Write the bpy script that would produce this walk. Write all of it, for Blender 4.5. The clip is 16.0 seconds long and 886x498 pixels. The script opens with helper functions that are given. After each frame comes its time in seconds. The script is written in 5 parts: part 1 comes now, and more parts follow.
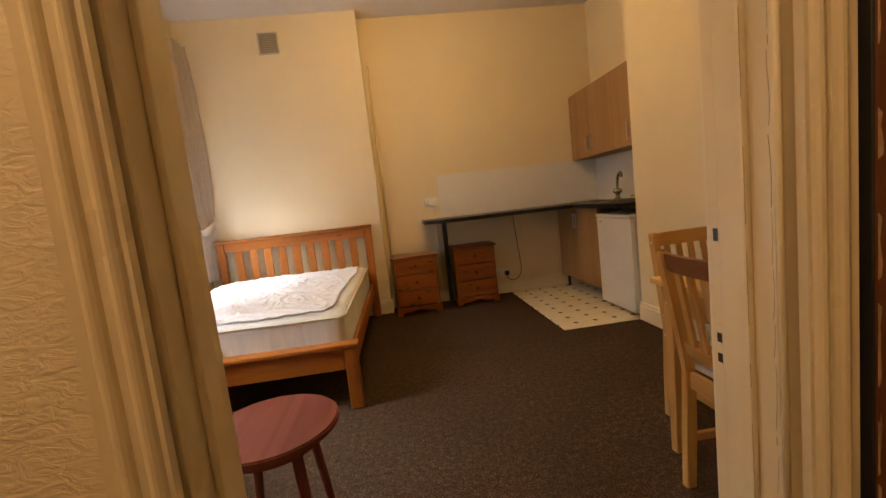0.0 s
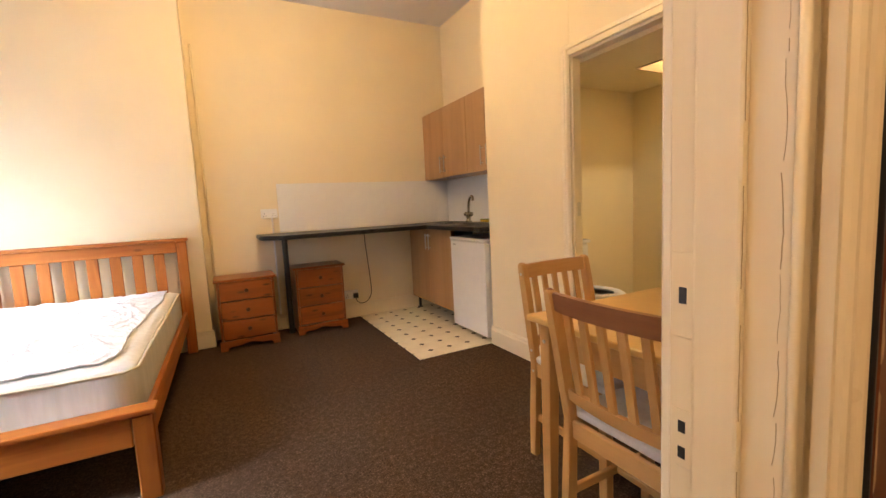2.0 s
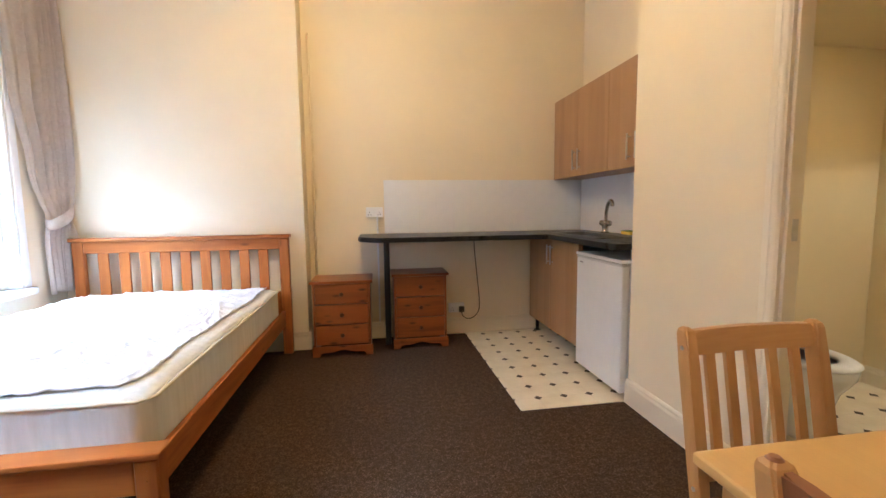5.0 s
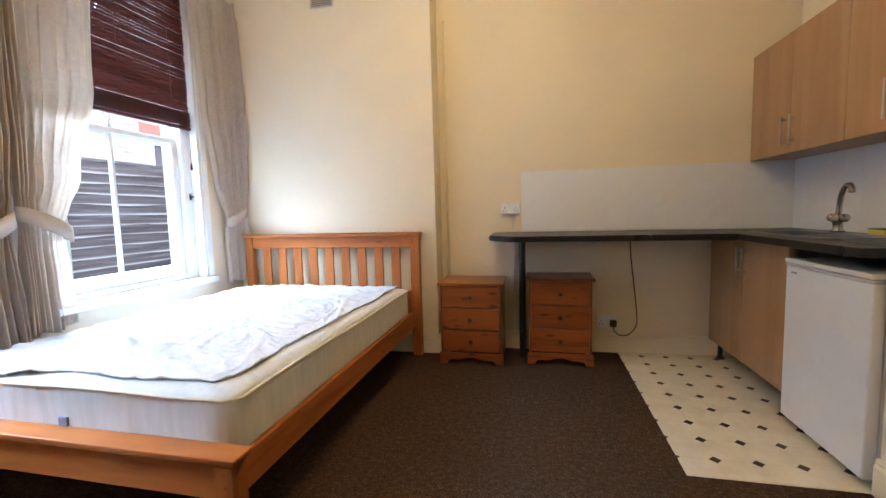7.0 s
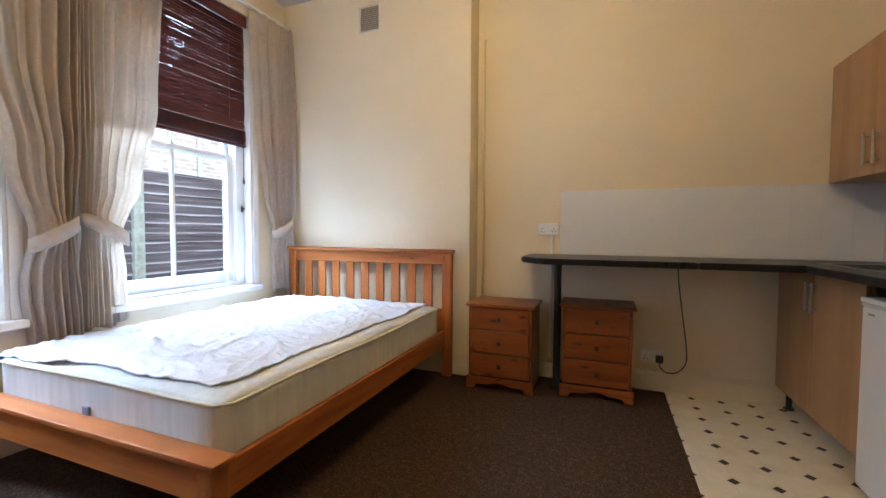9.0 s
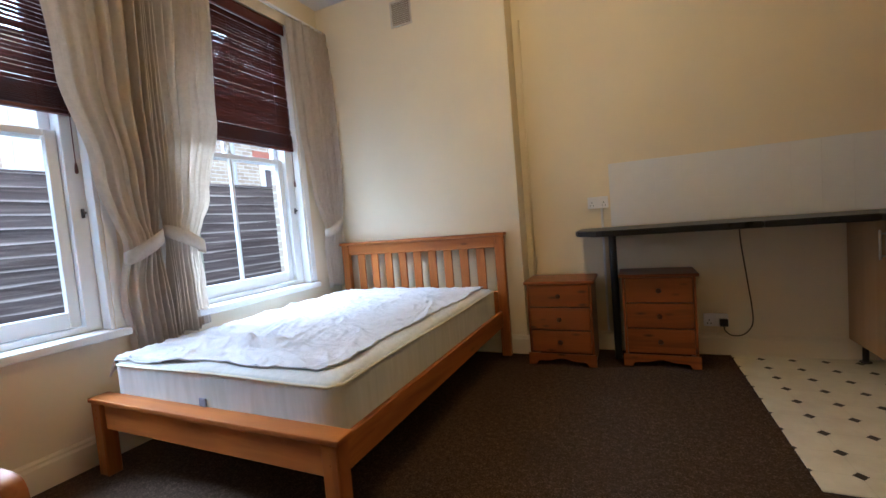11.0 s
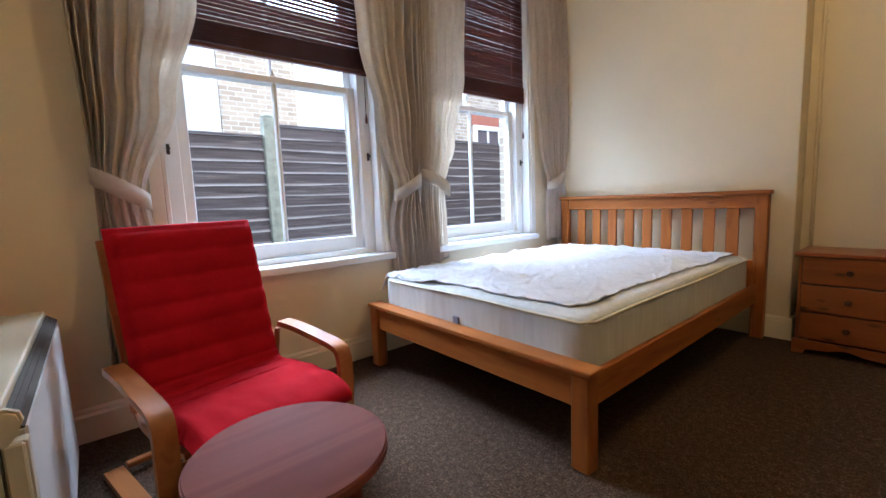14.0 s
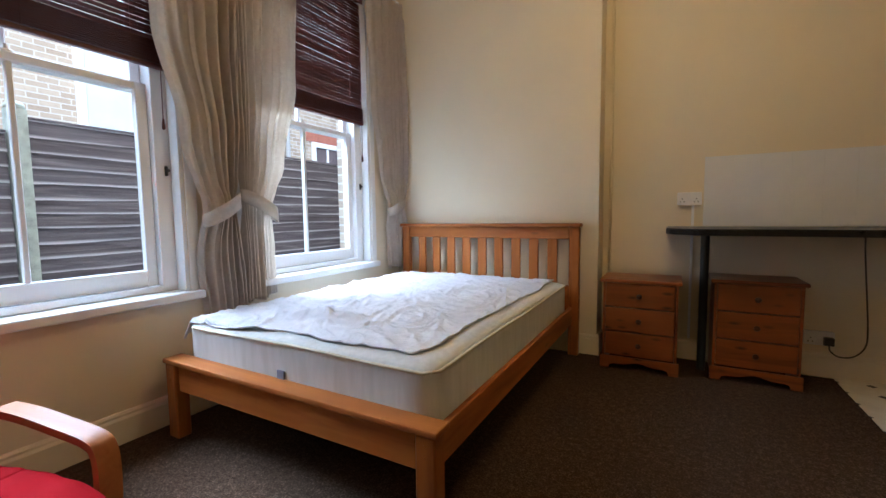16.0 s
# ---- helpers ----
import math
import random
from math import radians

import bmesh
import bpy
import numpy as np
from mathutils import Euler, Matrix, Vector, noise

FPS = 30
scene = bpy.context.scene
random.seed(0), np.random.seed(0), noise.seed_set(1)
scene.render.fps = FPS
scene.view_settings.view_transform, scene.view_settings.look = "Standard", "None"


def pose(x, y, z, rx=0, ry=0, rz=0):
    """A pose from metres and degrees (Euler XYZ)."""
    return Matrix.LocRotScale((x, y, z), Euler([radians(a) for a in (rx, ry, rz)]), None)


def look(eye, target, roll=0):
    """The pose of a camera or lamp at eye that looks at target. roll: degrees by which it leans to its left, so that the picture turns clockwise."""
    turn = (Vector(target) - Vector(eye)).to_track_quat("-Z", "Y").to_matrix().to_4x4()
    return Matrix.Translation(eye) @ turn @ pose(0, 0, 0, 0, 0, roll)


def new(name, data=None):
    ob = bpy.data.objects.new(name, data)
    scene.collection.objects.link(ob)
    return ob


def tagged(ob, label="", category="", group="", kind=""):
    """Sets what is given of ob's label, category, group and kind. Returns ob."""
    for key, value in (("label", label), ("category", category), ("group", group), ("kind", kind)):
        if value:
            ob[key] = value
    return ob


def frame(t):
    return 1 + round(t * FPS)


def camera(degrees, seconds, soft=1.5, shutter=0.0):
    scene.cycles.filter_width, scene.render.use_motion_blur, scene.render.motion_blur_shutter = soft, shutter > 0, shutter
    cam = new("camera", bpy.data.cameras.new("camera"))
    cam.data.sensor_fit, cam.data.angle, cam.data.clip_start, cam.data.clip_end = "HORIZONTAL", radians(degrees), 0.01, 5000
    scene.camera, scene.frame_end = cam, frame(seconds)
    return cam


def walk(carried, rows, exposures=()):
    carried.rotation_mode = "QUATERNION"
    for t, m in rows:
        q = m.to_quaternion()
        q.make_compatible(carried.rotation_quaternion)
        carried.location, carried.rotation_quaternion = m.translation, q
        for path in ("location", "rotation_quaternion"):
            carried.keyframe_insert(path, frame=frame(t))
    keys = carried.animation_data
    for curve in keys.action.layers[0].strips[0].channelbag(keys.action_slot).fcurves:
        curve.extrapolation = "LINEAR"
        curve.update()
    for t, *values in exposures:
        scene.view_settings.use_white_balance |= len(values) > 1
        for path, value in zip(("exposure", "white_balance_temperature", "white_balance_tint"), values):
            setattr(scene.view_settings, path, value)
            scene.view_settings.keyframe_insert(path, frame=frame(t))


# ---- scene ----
cam = camera(93.2, 16.0)
PATH = [
    (0, (0.287, -4.72, 1.114), (0.486, -2.742, 0.899), -6.5),
    (0.5, (0.344, -4.66, 1.124), (0.575, -2.685, 0.913), -5.8),
    (1, (0.33, -4.56, 1.117), (0.835, -2.638, 0.887), -4.5),
    (1.5, (0.281, -4.436, 1.132), (1.047, -2.6, 0.93), -4.0),
    (2, (0.297, -4.371, 1.145), (1.21, -2.604, 0.937), -2.9),
    (2.5, (0.413, -4.238, 1.125), (1.292, -2.453, 0.919), -4.4),
    (3, (0.512, -4.139, 1.147), (1.389, -2.349, 0.982), -4.0),
    (3.5, (0.545, -4.05, 1.147), (1.412, -2.263, 0.92), -2.4),
    (4, (0.573, -3.939, 1.154), (1.523, -2.205, 0.85), -0.7),
    (4.5, (0.604, -3.85, 1.167), (1.341, -2.006, 0.932), -1.2),
    (5, (0.702, -3.8, 1.174), (1.013, -1.833, 0.981), -0.7),
    (5.2, (0.691, -3.795, 1.178), (0.844, -1.808, 1.0), -0.8),
    (7.5, (0.984, -3.339, 1.127), (0.538, -1.4, 0.953), -1.6),
    (8, (1.047, -3.311, 1.127), (0.751, -1.342, 0.990), -2.1),
    (8.5, (1.045, -3.283, 1.116), (0.59, -1.34, 0.992), -1.6),
    (9, (1.1, -3.294, 1.122), (0.375, -1.432, 1.039), 0.3),
    (9.2, (1.098, -3.298, 1.099), (0.261, -1.482, 1.063), -0.7),
    (11.3, (0.91, -3.454, 1.086), (0.068, -1.645, 0.95), -5.5),
    (11.5, (0.925, -3.433, 1.053), (0.042, -1.645, 0.91), -4.9),
    (12, (0.906, -3.484, 1.046), (0.122, -1.648, 0.935), -3.4),
    (12.5, (0.857, -3.529, 1.036), (0.015, -1.73, 0.806), -0.7),
    (13, (0.798, -3.558, 1.028), (-0.339, -1.915, 0.94), -2.3),
    (13.5, (0.771, -3.576, 1.019), (-0.53, -2.066, 0.85), -1.8),
    (14, (0.722, -3.624, 1.003), (-0.804, -2.353, 0.769), -2.3),
    (14.5, (0.712, -3.627, 1.012), (-0.89, -2.449, 0.801), -2.7),
    (15, (0.725, -3.555, 1.022), (-0.759, -2.224, 0.863), -2.5),
    (15.5, (0.71, -3.481, 1.026), (-0.585, -1.961, 0.904), -0.9),
    (16, (0.596, -3.434, 1.054), (-0.365, -1.688, 0.893), -0.7),
]
EXPOSURES = [(0, 0.35, 7000, 16), (0.5, 1.0, 6750, 14), (1.5, 1.3, 6200, 15), (3.0, 1.32, 5250, 13), (5.0, 1.3, 4800, 11), (7.5, 0.85, 4750, 8), (9.2, 0.62, 4750, 8), (11.5, 0.2, 4800, 7), (14.5, 0.2, 4950, 9), (16.0, 0.0, 4950, 8)]
walk(cam, [(t, look(eye, target, roll)) for t, eye, target, roll in PATH], EXPOSURES)

# ---- world, sun, lamps, exposure ----
world = bpy.data.worlds.new("world")
scene.world = world
world.use_nodes = True
_wn = world.node_tree
_sky = _wn.nodes.new("ShaderNodeTexSky")
_sky.sky_type = "NISHITA"
_sky.sun_disc = False
_sky.sun_elevation = radians(44)
_sky.sun_rotation = radians(122)
_sky.air_density, _sky.dust_density, _sky.ozone_density = 1.0, 4.0, 1.0
_wn.links.new(_sky.outputs[0], _wn.nodes["Background"].inputs[0])
_wn.nodes["Background"].inputs[1].default_value = 0.15


def lamp(name, kind, place, target, power, color, size=0.3, size_y=None, angle=None):
    data = bpy.data.lights.new(name, kind)
    data.energy, data.color = power, color
    if kind == "AREA":
        data.shape = "RECTANGLE" if size_y else "DISK"
        data.size = size
        if size_y:
            data.size_y = size_y
    elif kind == "POINT":
        data.shadow_soft_size = size
    if angle:
        data.angle = radians(angle)
    ob = new(name, data)
    ob.matrix_world = look(place, target)
    return ob


lamp("sun", "SUN", (8, -5, 9), (0, 0, 0), 5.0, (1.0, 0.96, 0.9), angle=4)
# daylight that falls in over the fence through the two sash windows
lamp("window_light", "AREA", (-4.0, -1.6, 4.4), (-0.7, -1.6, 0.9), 1050, (0.86, 0.93, 1.0), 5.4, 2.6)
# warm bulbs: one unseen and assumed under the room's ceiling, others in the hall and the roof space over the bathroom
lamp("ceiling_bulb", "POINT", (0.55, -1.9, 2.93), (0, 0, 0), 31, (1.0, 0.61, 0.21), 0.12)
lamp("hall_bulb", "POINT", (-0.55, -5.2, 2.55), (0, 0, 0), 27, (1.0, 0.70, 0.40), 0.12)
lamp("bathroom_bulb", "POINT", (3.5, -2.5, 2.6), (0, 0, 0), 20, (1.0, 0.82, 0.56), 0.06)


# ---- materials ----
class Nodes:
    """A principled material and short ways to add nodes to it."""

    def __init__(self, name, rough=0.5, metal=0.0, spec=0.5):
        self.mat = bpy.data.materials.new(name)
        self.mat.use_nodes = True
        self.tree = self.mat.node_tree
        self.bsdf = self.tree.nodes["Principled BSDF"]
        self.bsdf.inputs["Roughness"].default_value = rough
        self.bsdf.inputs["Metallic"].default_value = metal
        self.bsdf.inputs["Specular IOR Level"].default_value = spec
        self.co = self.tree.nodes.new("ShaderNodeTexCoord").outputs["Object"]

    def node(self, kind, **inputs):
        n = self.tree.nodes.new(kind)
        for key, value in inputs.items():
            self.put(n, key.replace("_", " "), value)
        return n

    def put(self, n, key, value):
        sock = n.inputs[int(key)] if key.isdigit() else n.inputs[key]
        if isinstance(value, bpy.types.NodeSocket):
            self.tree.links.new(value, sock)
        else:
            sock.default_value = value

    def mapped(self, scale=(1, 1, 1), turn=(0, 0, 0), co=None):
        m = self.node("ShaderNodeMapping", Vector=co or self.co)
        m.inputs["Scale"].default_value, m.inputs["Rotation"].default_value = scale, turn
        return m.outputs[0]

    def noise(self, scale, detail=4.0, rough=0.55, co=None, warp=0.0):
        n = self.node("ShaderNodeTexNoise", Vector=co or self.co, Scale=scale, Detail=detail, Roughness=rough, Distortion=warp)
        return n.outputs["Fac"]

    def ramp(self, fac, *stops):
        n = self.node("ShaderNodeValToRGB", Fac=fac)
        r = n.color_ramp
        while len(r.elements) < len(stops):
            r.elements.new(0.5)
        for e, (p, c) in zip(r.elements, stops):
            e.position, e.color = p, (*c, 1) if len(c) == 3 else c
        return n.outputs[0]

    def math(self, op, a, b=0.0, c=0.0):
        n = self.tree.nodes.new("ShaderNodeMath")
        n.operation = op
        for i, v in enumerate((a, b, c)):
            self.put(n, str(i), v)
        return n.outputs[0]

    def mix(self, fac, a, b, blend="MIX"):
        n = self.tree.nodes.new("ShaderNodeMix")
        n.data_type, n.blend_type = "RGBA", blend
        for i, v in ((0, fac), (6, a), (7, b)):
            self.put(n, str(i), (*v, 1) if isinstance(v, tuple) and len(v) == 3 else v)
        return n.outputs[2]

    def color(self, sock):
        self.put(self.bsdf, "Base Color", (*sock, 1) if isinstance(sock, tuple) else sock)
        return self

    def rough(self, sock):
        self.put(self.bsdf, "Roughness", sock)
        return self

    def bump(self, height, strength=0.2, distance=0.005):
        b = self.node("ShaderNodeBump", Height=height, Strength=strength, Distance=distance)
        self.tree.links.new(b.outputs[0], self.bsdf.inputs["Normal"])
        return self


def shade(c, k):
    return tuple(min(1.0, v * k) for v in c)


def painted(name, c, rough=0.55, vary=0.05, grain=220.0, bump=0.12, big=1.3, dist=0.002):
    n = Nodes(name, rough)
    a = n.ramp(n.noise(big, 5), (0.3, shade(c, 1 - vary)), (0.7, shade(c, 1 + vary * 0.6)))
    b = n.noise(grain, 3)
    n.color(n.mix(n.math("MULTIPLY", b, 0.12), a, shade(c, 0.86)))
    return n.bump(n.math("ADD", b, n.math("MULTIPLY", n.noise(18, 4), 1.5)), bump, dist).mat


def wood(name, light, dark, axis="x", rough=0.38, knots=0.5, bands=9.0, bump=0.08, spec=0.5):
    """Sawn wood with its grain along one axis of the part, knots and slow colour change."""
    n = Nodes(name, rough, spec=spec)
    s = {"x": (0.7, 9, 9), "y": (9, 0.7, 9), "z": (9, 9, 0.7)}[axis]
    f = {"x": (3, 130, 130), "y": (130, 3, 130), "z": (130, 130, 3)}[axis]
    k = {"x": (3.0, 9, 9), "y": (9, 3.0, 9), "z": (9, 9, 3.0)}[axis]
    info = n.node("ShaderNodeObjectInfo").outputs["Random"]
    shift = n.node("ShaderNodeVectorMath", Vector=n.co)
    shift.operation = "ADD"
    n.put(shift, "1", n.node("ShaderNodeCombineXYZ", X=n.math("MULTIPLY", info, 7.0), Y=n.math("MULTIPLY", info, 3.0), Z=n.math("MULTIPLY", info, 5.0)).outputs[0])
    co = shift.outputs[0]
    wave = n.noise(bands / 9, 3, 0.5, n.mapped(s, co=co), 1.2)
    fine = n.noise(1.0, 3, 0.6, n.mapped(f, co=co))
    c = n.ramp(wave, (0.3, dark), (0.5, light), (0.72, tuple((a + b) / 2 for a, b in zip(light, dark))))
    c = n.mix(n.math("MULTIPLY", fine, 0.35), c, shade(dark, 0.75))
    c = n.mix(n.math("MULTIPLY", n.math("SUBTRACT", info, 0.5), 0.3), c, shade(dark, 0.8))
    if knots:
        v = n.node("ShaderNodeTexVoronoi", Vector=n.mapped(k, co=co), Scale=1.5 if knots > 0.7 else 0.9).outputs["Distance"]
        c = n.mix(n.ramp(v, (0.04 if knots < 0.7 else 0.06, (knots, knots, knots)), (0.12 if knots < 0.7 else 0.19, (0, 0, 0))), c, shade(dark, 0.28))
    n.color(c)
    n.rough(n.math("ADD", rough - 0.08, n.math("MULTIPLY", n.noise(6, 4), 0.2)))
    return n.bump(fine, bump, 0.001).mat


def metal(name, c, rough=0.28):
    n = Nodes(name, rough, 1.0)
    n.color(n.ramp(n.noise(40, 4), (0.3, shade(c, 0.85)), (0.7, c)))
    n.rough(n.math("ADD", rough - 0.07, n.math("MULTIPLY", n.noise(25, 5), 0.18)))
    return n.mat


def plain(name, c, rough=0.5, vary=0.06, scale=30.0, bump=0.05, spec=0.5):
    n = Nodes(name, rough, spec=spec)
    n.color(n.ramp(n.noise(scale, 4), (0.3, shade(c, 1 - vary)), (0.7, shade(c, 1 + vary))))
    return n.bump(n.noise(scale * 6, 3), bump, 0.001).mat


CREAM = (0.80, 0.70, 0.50)
wall_paint = painted("cream_emulsion", CREAM, 0.62, 0.05)
ceiling_paint = painted("white_ceiling_emulsion", (0.76, 0.74, 0.72), 0.7, 0.04)
gloss_cream = painted("cream_gloss_paint", (0.80, 0.715, 0.54), 0.3, 0.06, 60, 0.1)
gloss_white = painted("white_gloss_paint", (0.86, 0.86, 0.84), 0.3, 0.05, 60, 0.08)
bath_paint = painted("bathroom_cream_paint", (0.76, 0.645, 0.39), 0.5, 0.05)


def old_gloss():
    """Old cream gloss on the entrance frame: brush runs, yellowed streaks and dark cracks along the wood."""
    n = Nodes("old_cream_gloss", 0.25)
    streak = n.noise(1.0, 3, 0.5, n.mapped((45, 45, 0.8)))
    a = n.ramp(streak, (0.2, (0.735, 0.62, 0.40)), (0.5, (0.755, 0.64, 0.42)), (0.8, (0.77, 0.655, 0.435)))
    n.color(a)
    n.rough(n.math("ADD", 0.24, n.math("MULTIPLY", n.noise(9, 2), 0.12)))
    return n.bump(n.math("ADD", streak, n.noise(9, 2)), 0.07, 0.002).mat


def anaglypta():
    """Hall wall: painted blown-vinyl paper with soft wavy relief."""
    n = Nodes("textured_hall_paper", 0.5)
    w = n.noise(1.0, 3, 0.55, n.mapped((26, 26, 60)), 1.5)
    n.color(n.ramp(n.noise(3, 4), (0.3, (0.70, 0.58, 0.38)), (0.7, (0.78, 0.66, 0.45))))
    return n.bump(w, 0.6, 0.006).mat


def carpet():
    """Short-pile speckled brown carpet with worn paler patches."""
    n = Nodes("brown_speckled_carpet", 0.95, spec=0.1)
    fine = n.noise(420, 2, 0.6)
    tuft = n.noise(120, 3, 0.7)
    clump = n.noise(38, 4, 0.65)
    f = n.math("ADD", n.math("MULTIPLY", tuft, 0.65), n.math("MULTIPLY", clump, 0.35))
    c = n.ramp(f, (0.36, (0.021, 0.0115, 0.006)), (0.50, (0.056, 0.032, 0.018)), (0.64, (0.150, 0.097, 0.060)))
    c = n.mix(n.ramp(fine, (0.55, (0, 0, 0)), (0.75, (0.45, 0.45, 0.45))), c, (0.17, 0.115, 0.078))
    c = n.mix(n.ramp(n.noise(1.6, 5, 0.6), (0.35, (0, 0, 0)), (0.75, (0.4, 0.4, 0.4))), c, (0.036, 0.022, 0.016))
    n.color(c)
    return n.bump(n.math("ADD", fine, n.math("ADD", tuft, clump)), 0.4, 0.006).mat


def lino():
    """Cream sheet vinyl printed with small dark diamonds on a 168 mm grid and faint octagon joints."""
    n = Nodes("cream_diamond_lino", 0.45, spec=0.28)
    xyz = n.node("ShaderNodeSeparateXYZ", Vector=n.co)
    p = 0.1685

    def cell(axis, off):
        return n.math("ABSOLUTE", n.math("SUBTRACT", n.math("FRACT", n.math("ADD", n.math("DIVIDE", xyz.outputs[axis], p), off)), 0.5))

    u, v = cell(0, 0.67), cell(1, 0.05)
    diamond = n.math("LESS_THAN", n.math("ADD", u, v), 0.155)
    joint = n.math("LESS_THAN", n.math("MINIMUM", u, v), 0.014)
    soil = n.noise(7, 6, 0.65)
    base = n.ramp(soil, (0.3, (0.66, 0.58, 0.42)), (0.7, (0.78, 0.71, 0.55)))
    c = n.mix(n.math("MULTIPLY", joint, 0.14), base, (0.40, 0.31, 0.2))
    c = n.mix(diamond, c, (0.045, 0.028, 0.018))
    n.color(c)
    n.rough(n.math("ADD", 0.34, n.math("MULTIPLY", soil, 0.25)))
    return n.bump(n.noise(90, 3), 0.06, 0.001).mat


def glass():
    n = Nodes("window_glass", 0.02)
    n.color((0.96, 0.98, 0.98))
    n.bsdf.inputs["Transmission Weight"].default_value = 1.0
    n.bsdf.inputs["IOR"].default_value = 1.02
    return n.mat


def mahogany(name, axis="z"):
    """Dark red-brown varnished door: long grain, deeper streaks, satin sheen."""
    n = Nodes(name, 0.34)
    s = {"z": (11, 11, 0.8), "x": (0.8, 11, 11), "y": (11, 0.8, 11)}[axis]
    f = {"z": (150, 150, 4), "x": (4, 150, 150), "y": (150, 4, 150)}[axis]
    g = n.noise(1.0, 5, 0.6, n.mapped(s), 1.0)
    fine = n.noise(1.0, 3, 0.6, n.mapped(f))
    c = n.ramp(g, (0.28, (0.070, 0.016, 0.007)), (0.5, (0.165, 0.042, 0.016)), (0.75, (0.245, 0.072, 0.028)))
    c = n.mix(n.math("MULTIPLY", fine, 0.4), c, (0.05, 0.012, 0.006))
    n.color(c)
    n.rough(n.math("ADD", 0.26, n.math("MULTIPLY", n.noise(5, 4), 0.22)))
    return n.bump(fine, 0.1, 0.001).mat


carpet_mat, lino_mat, glass_mat = carpet(), lino(), glass()
old_gloss_mat, hall_paper = old_gloss(), anaglypta()
door_mat = mahogany("brown_varnished_door")
chrome = metal("chrome", (0.82, 0.82, 0.82), 0.12)
nickel = metal("worn_satin_nickel", (0.62, 0.60, 0.55), 0.32)
ivory_metal = plain("worn_ivory_stove_paint", (0.50, 0.44, 0.33), 0.38, 0.16, 45, 0.05)
dark_iron = plain("dark_iron", (0.03, 0.026, 0.022), 0.5)
bare_patch = wood("bare_door_wood", (0.26, 0.095, 0.030), (0.18, 0.060, 0.020), "z", 0.5, 0, 6, bump=0.06)
chipped_paint = plain("old_chipped_undercoat", (0.52, 0.36, 0.20), 0.6, 0.2, 60, 0.1)
gap_brown = plain("shadow_gap_brown", (0.40, 0.28, 0.15), 0.8)
black_plastic = plain("black_plastic", (0.02, 0.02, 0.02), 0.4)
white_plastic = plain("white_plastic", (0.84, 0.84, 0.84), 0.35, 0.03)


# ---- building helpers ----
def bx(x0, y0, z0, x1, y1, z1, b=0.003, seg=1):
    """A box between two corners with rounded edges."""
    bm = bmesh.new()
    bmesh.ops.create_cube(bm, size=1)
    lo, hi = [min(a, c) for a, c in ((x0, x1), (y0, y1), (z0, z1))], [max(a, c) for a, c in ((x0, x1), (y0, y1), (z0, z1))]
    for v in bm.verts:
        v.co = Vector([lo[i] if v.co[i] < 0 else hi[i] for i in range(3)])
    b = min(b, 0.45 * min(h - l for l, h in zip(lo, hi)))
    if b > 0:
        bmesh.ops.bevel(bm, geom=bm.edges[:], offset=b, segments=seg, affect="EDGES", profile=0.6)
    return bm


def join(*bms):
    out = bmesh.new()
    for b in bms:
        me = bpy.data.meshes.new("piece")
        b.to_mesh(me)
        out.from_mesh(me)
        bpy.data.meshes.remove(me)
        b.free()
    return out


def moved(bm, m):
    bm.transform(m)
    return bm


def cyl(p, q, r, r2=None, seg=20, b=0.0):
    """A round bar from p to q."""
    bm = bmesh.new()
    p, q = Vector(p), Vector(q)
    bmesh.ops.create_cone(bm, cap_ends=True, segments=seg, radius1=r, radius2=r if r2 is None else r2, depth=(q - p).length)
    if b:
        bmesh.ops.bevel(bm, geom=[e for e in bm.edges if len(e.link_faces) == 2 and any(len(f.verts) > 4 for f in e.link_faces)], offset=b, segments=2, affect="EDGES")
    bm.transform(Matrix.Translation((p + q) / 2) @ (q - p).to_track_quat("Z", "Y").to_matrix().to_4x4())
    return bm


def tube(points, r, seg=10, flat=1.0):
    """A round or flattened rod along a line of points."""
    bm, rings = bmesh.new(), []
    pts = [Vector(p) for p in points]
    side = None
    for i, p in enumerate(pts):
        d = (pts[min(i + 1, len(pts) - 1)] - pts[max(i - 1, 0)]).normalized()
        ref = side if side is not None else (Vector((0, 0, 1)) if abs(d.z) < 0.9 else Vector((0, 1, 0))).cross(d).normalized()
        side = (ref - d * ref.dot(d)).normalized()
        up = d.cross(side)
        rings.append([bm.verts.new(p + r * (math.cos(a) * side + flat * math.sin(a) * up)) for a in (2 * math.pi * k / seg for k in range(seg))])
    for a, b in zip(rings, rings[1:]):
        for k in range(seg):
            bm.faces.new((a[k], a[(k + 1) % seg], b[(k + 1) % seg], b[k]))
    bm.faces.new(rings[0][::-1]), bm.faces.new(rings[-1])
    return bm


def curve_points(points, n=8):
    """Points of a smooth line through the given ones."""
    pts = [Vector(p) for p in points]
    pts = [2 * pts[0] - pts[1], *pts, 2 * pts[-1] - pts[-2]]
    out = []
    for a, b, c, d in zip(pts, pts[1:], pts[2:], pts[3:]):
        for k in range(n):
            t = k / n
            out.append(0.5 * ((2 * b) + (c - a) * t + (2 * a - 5 * b + 4 * c - d) * t * t + (3 * b - a - 3 * c + d) * t ** 3))
    return out + [pts[-2]]


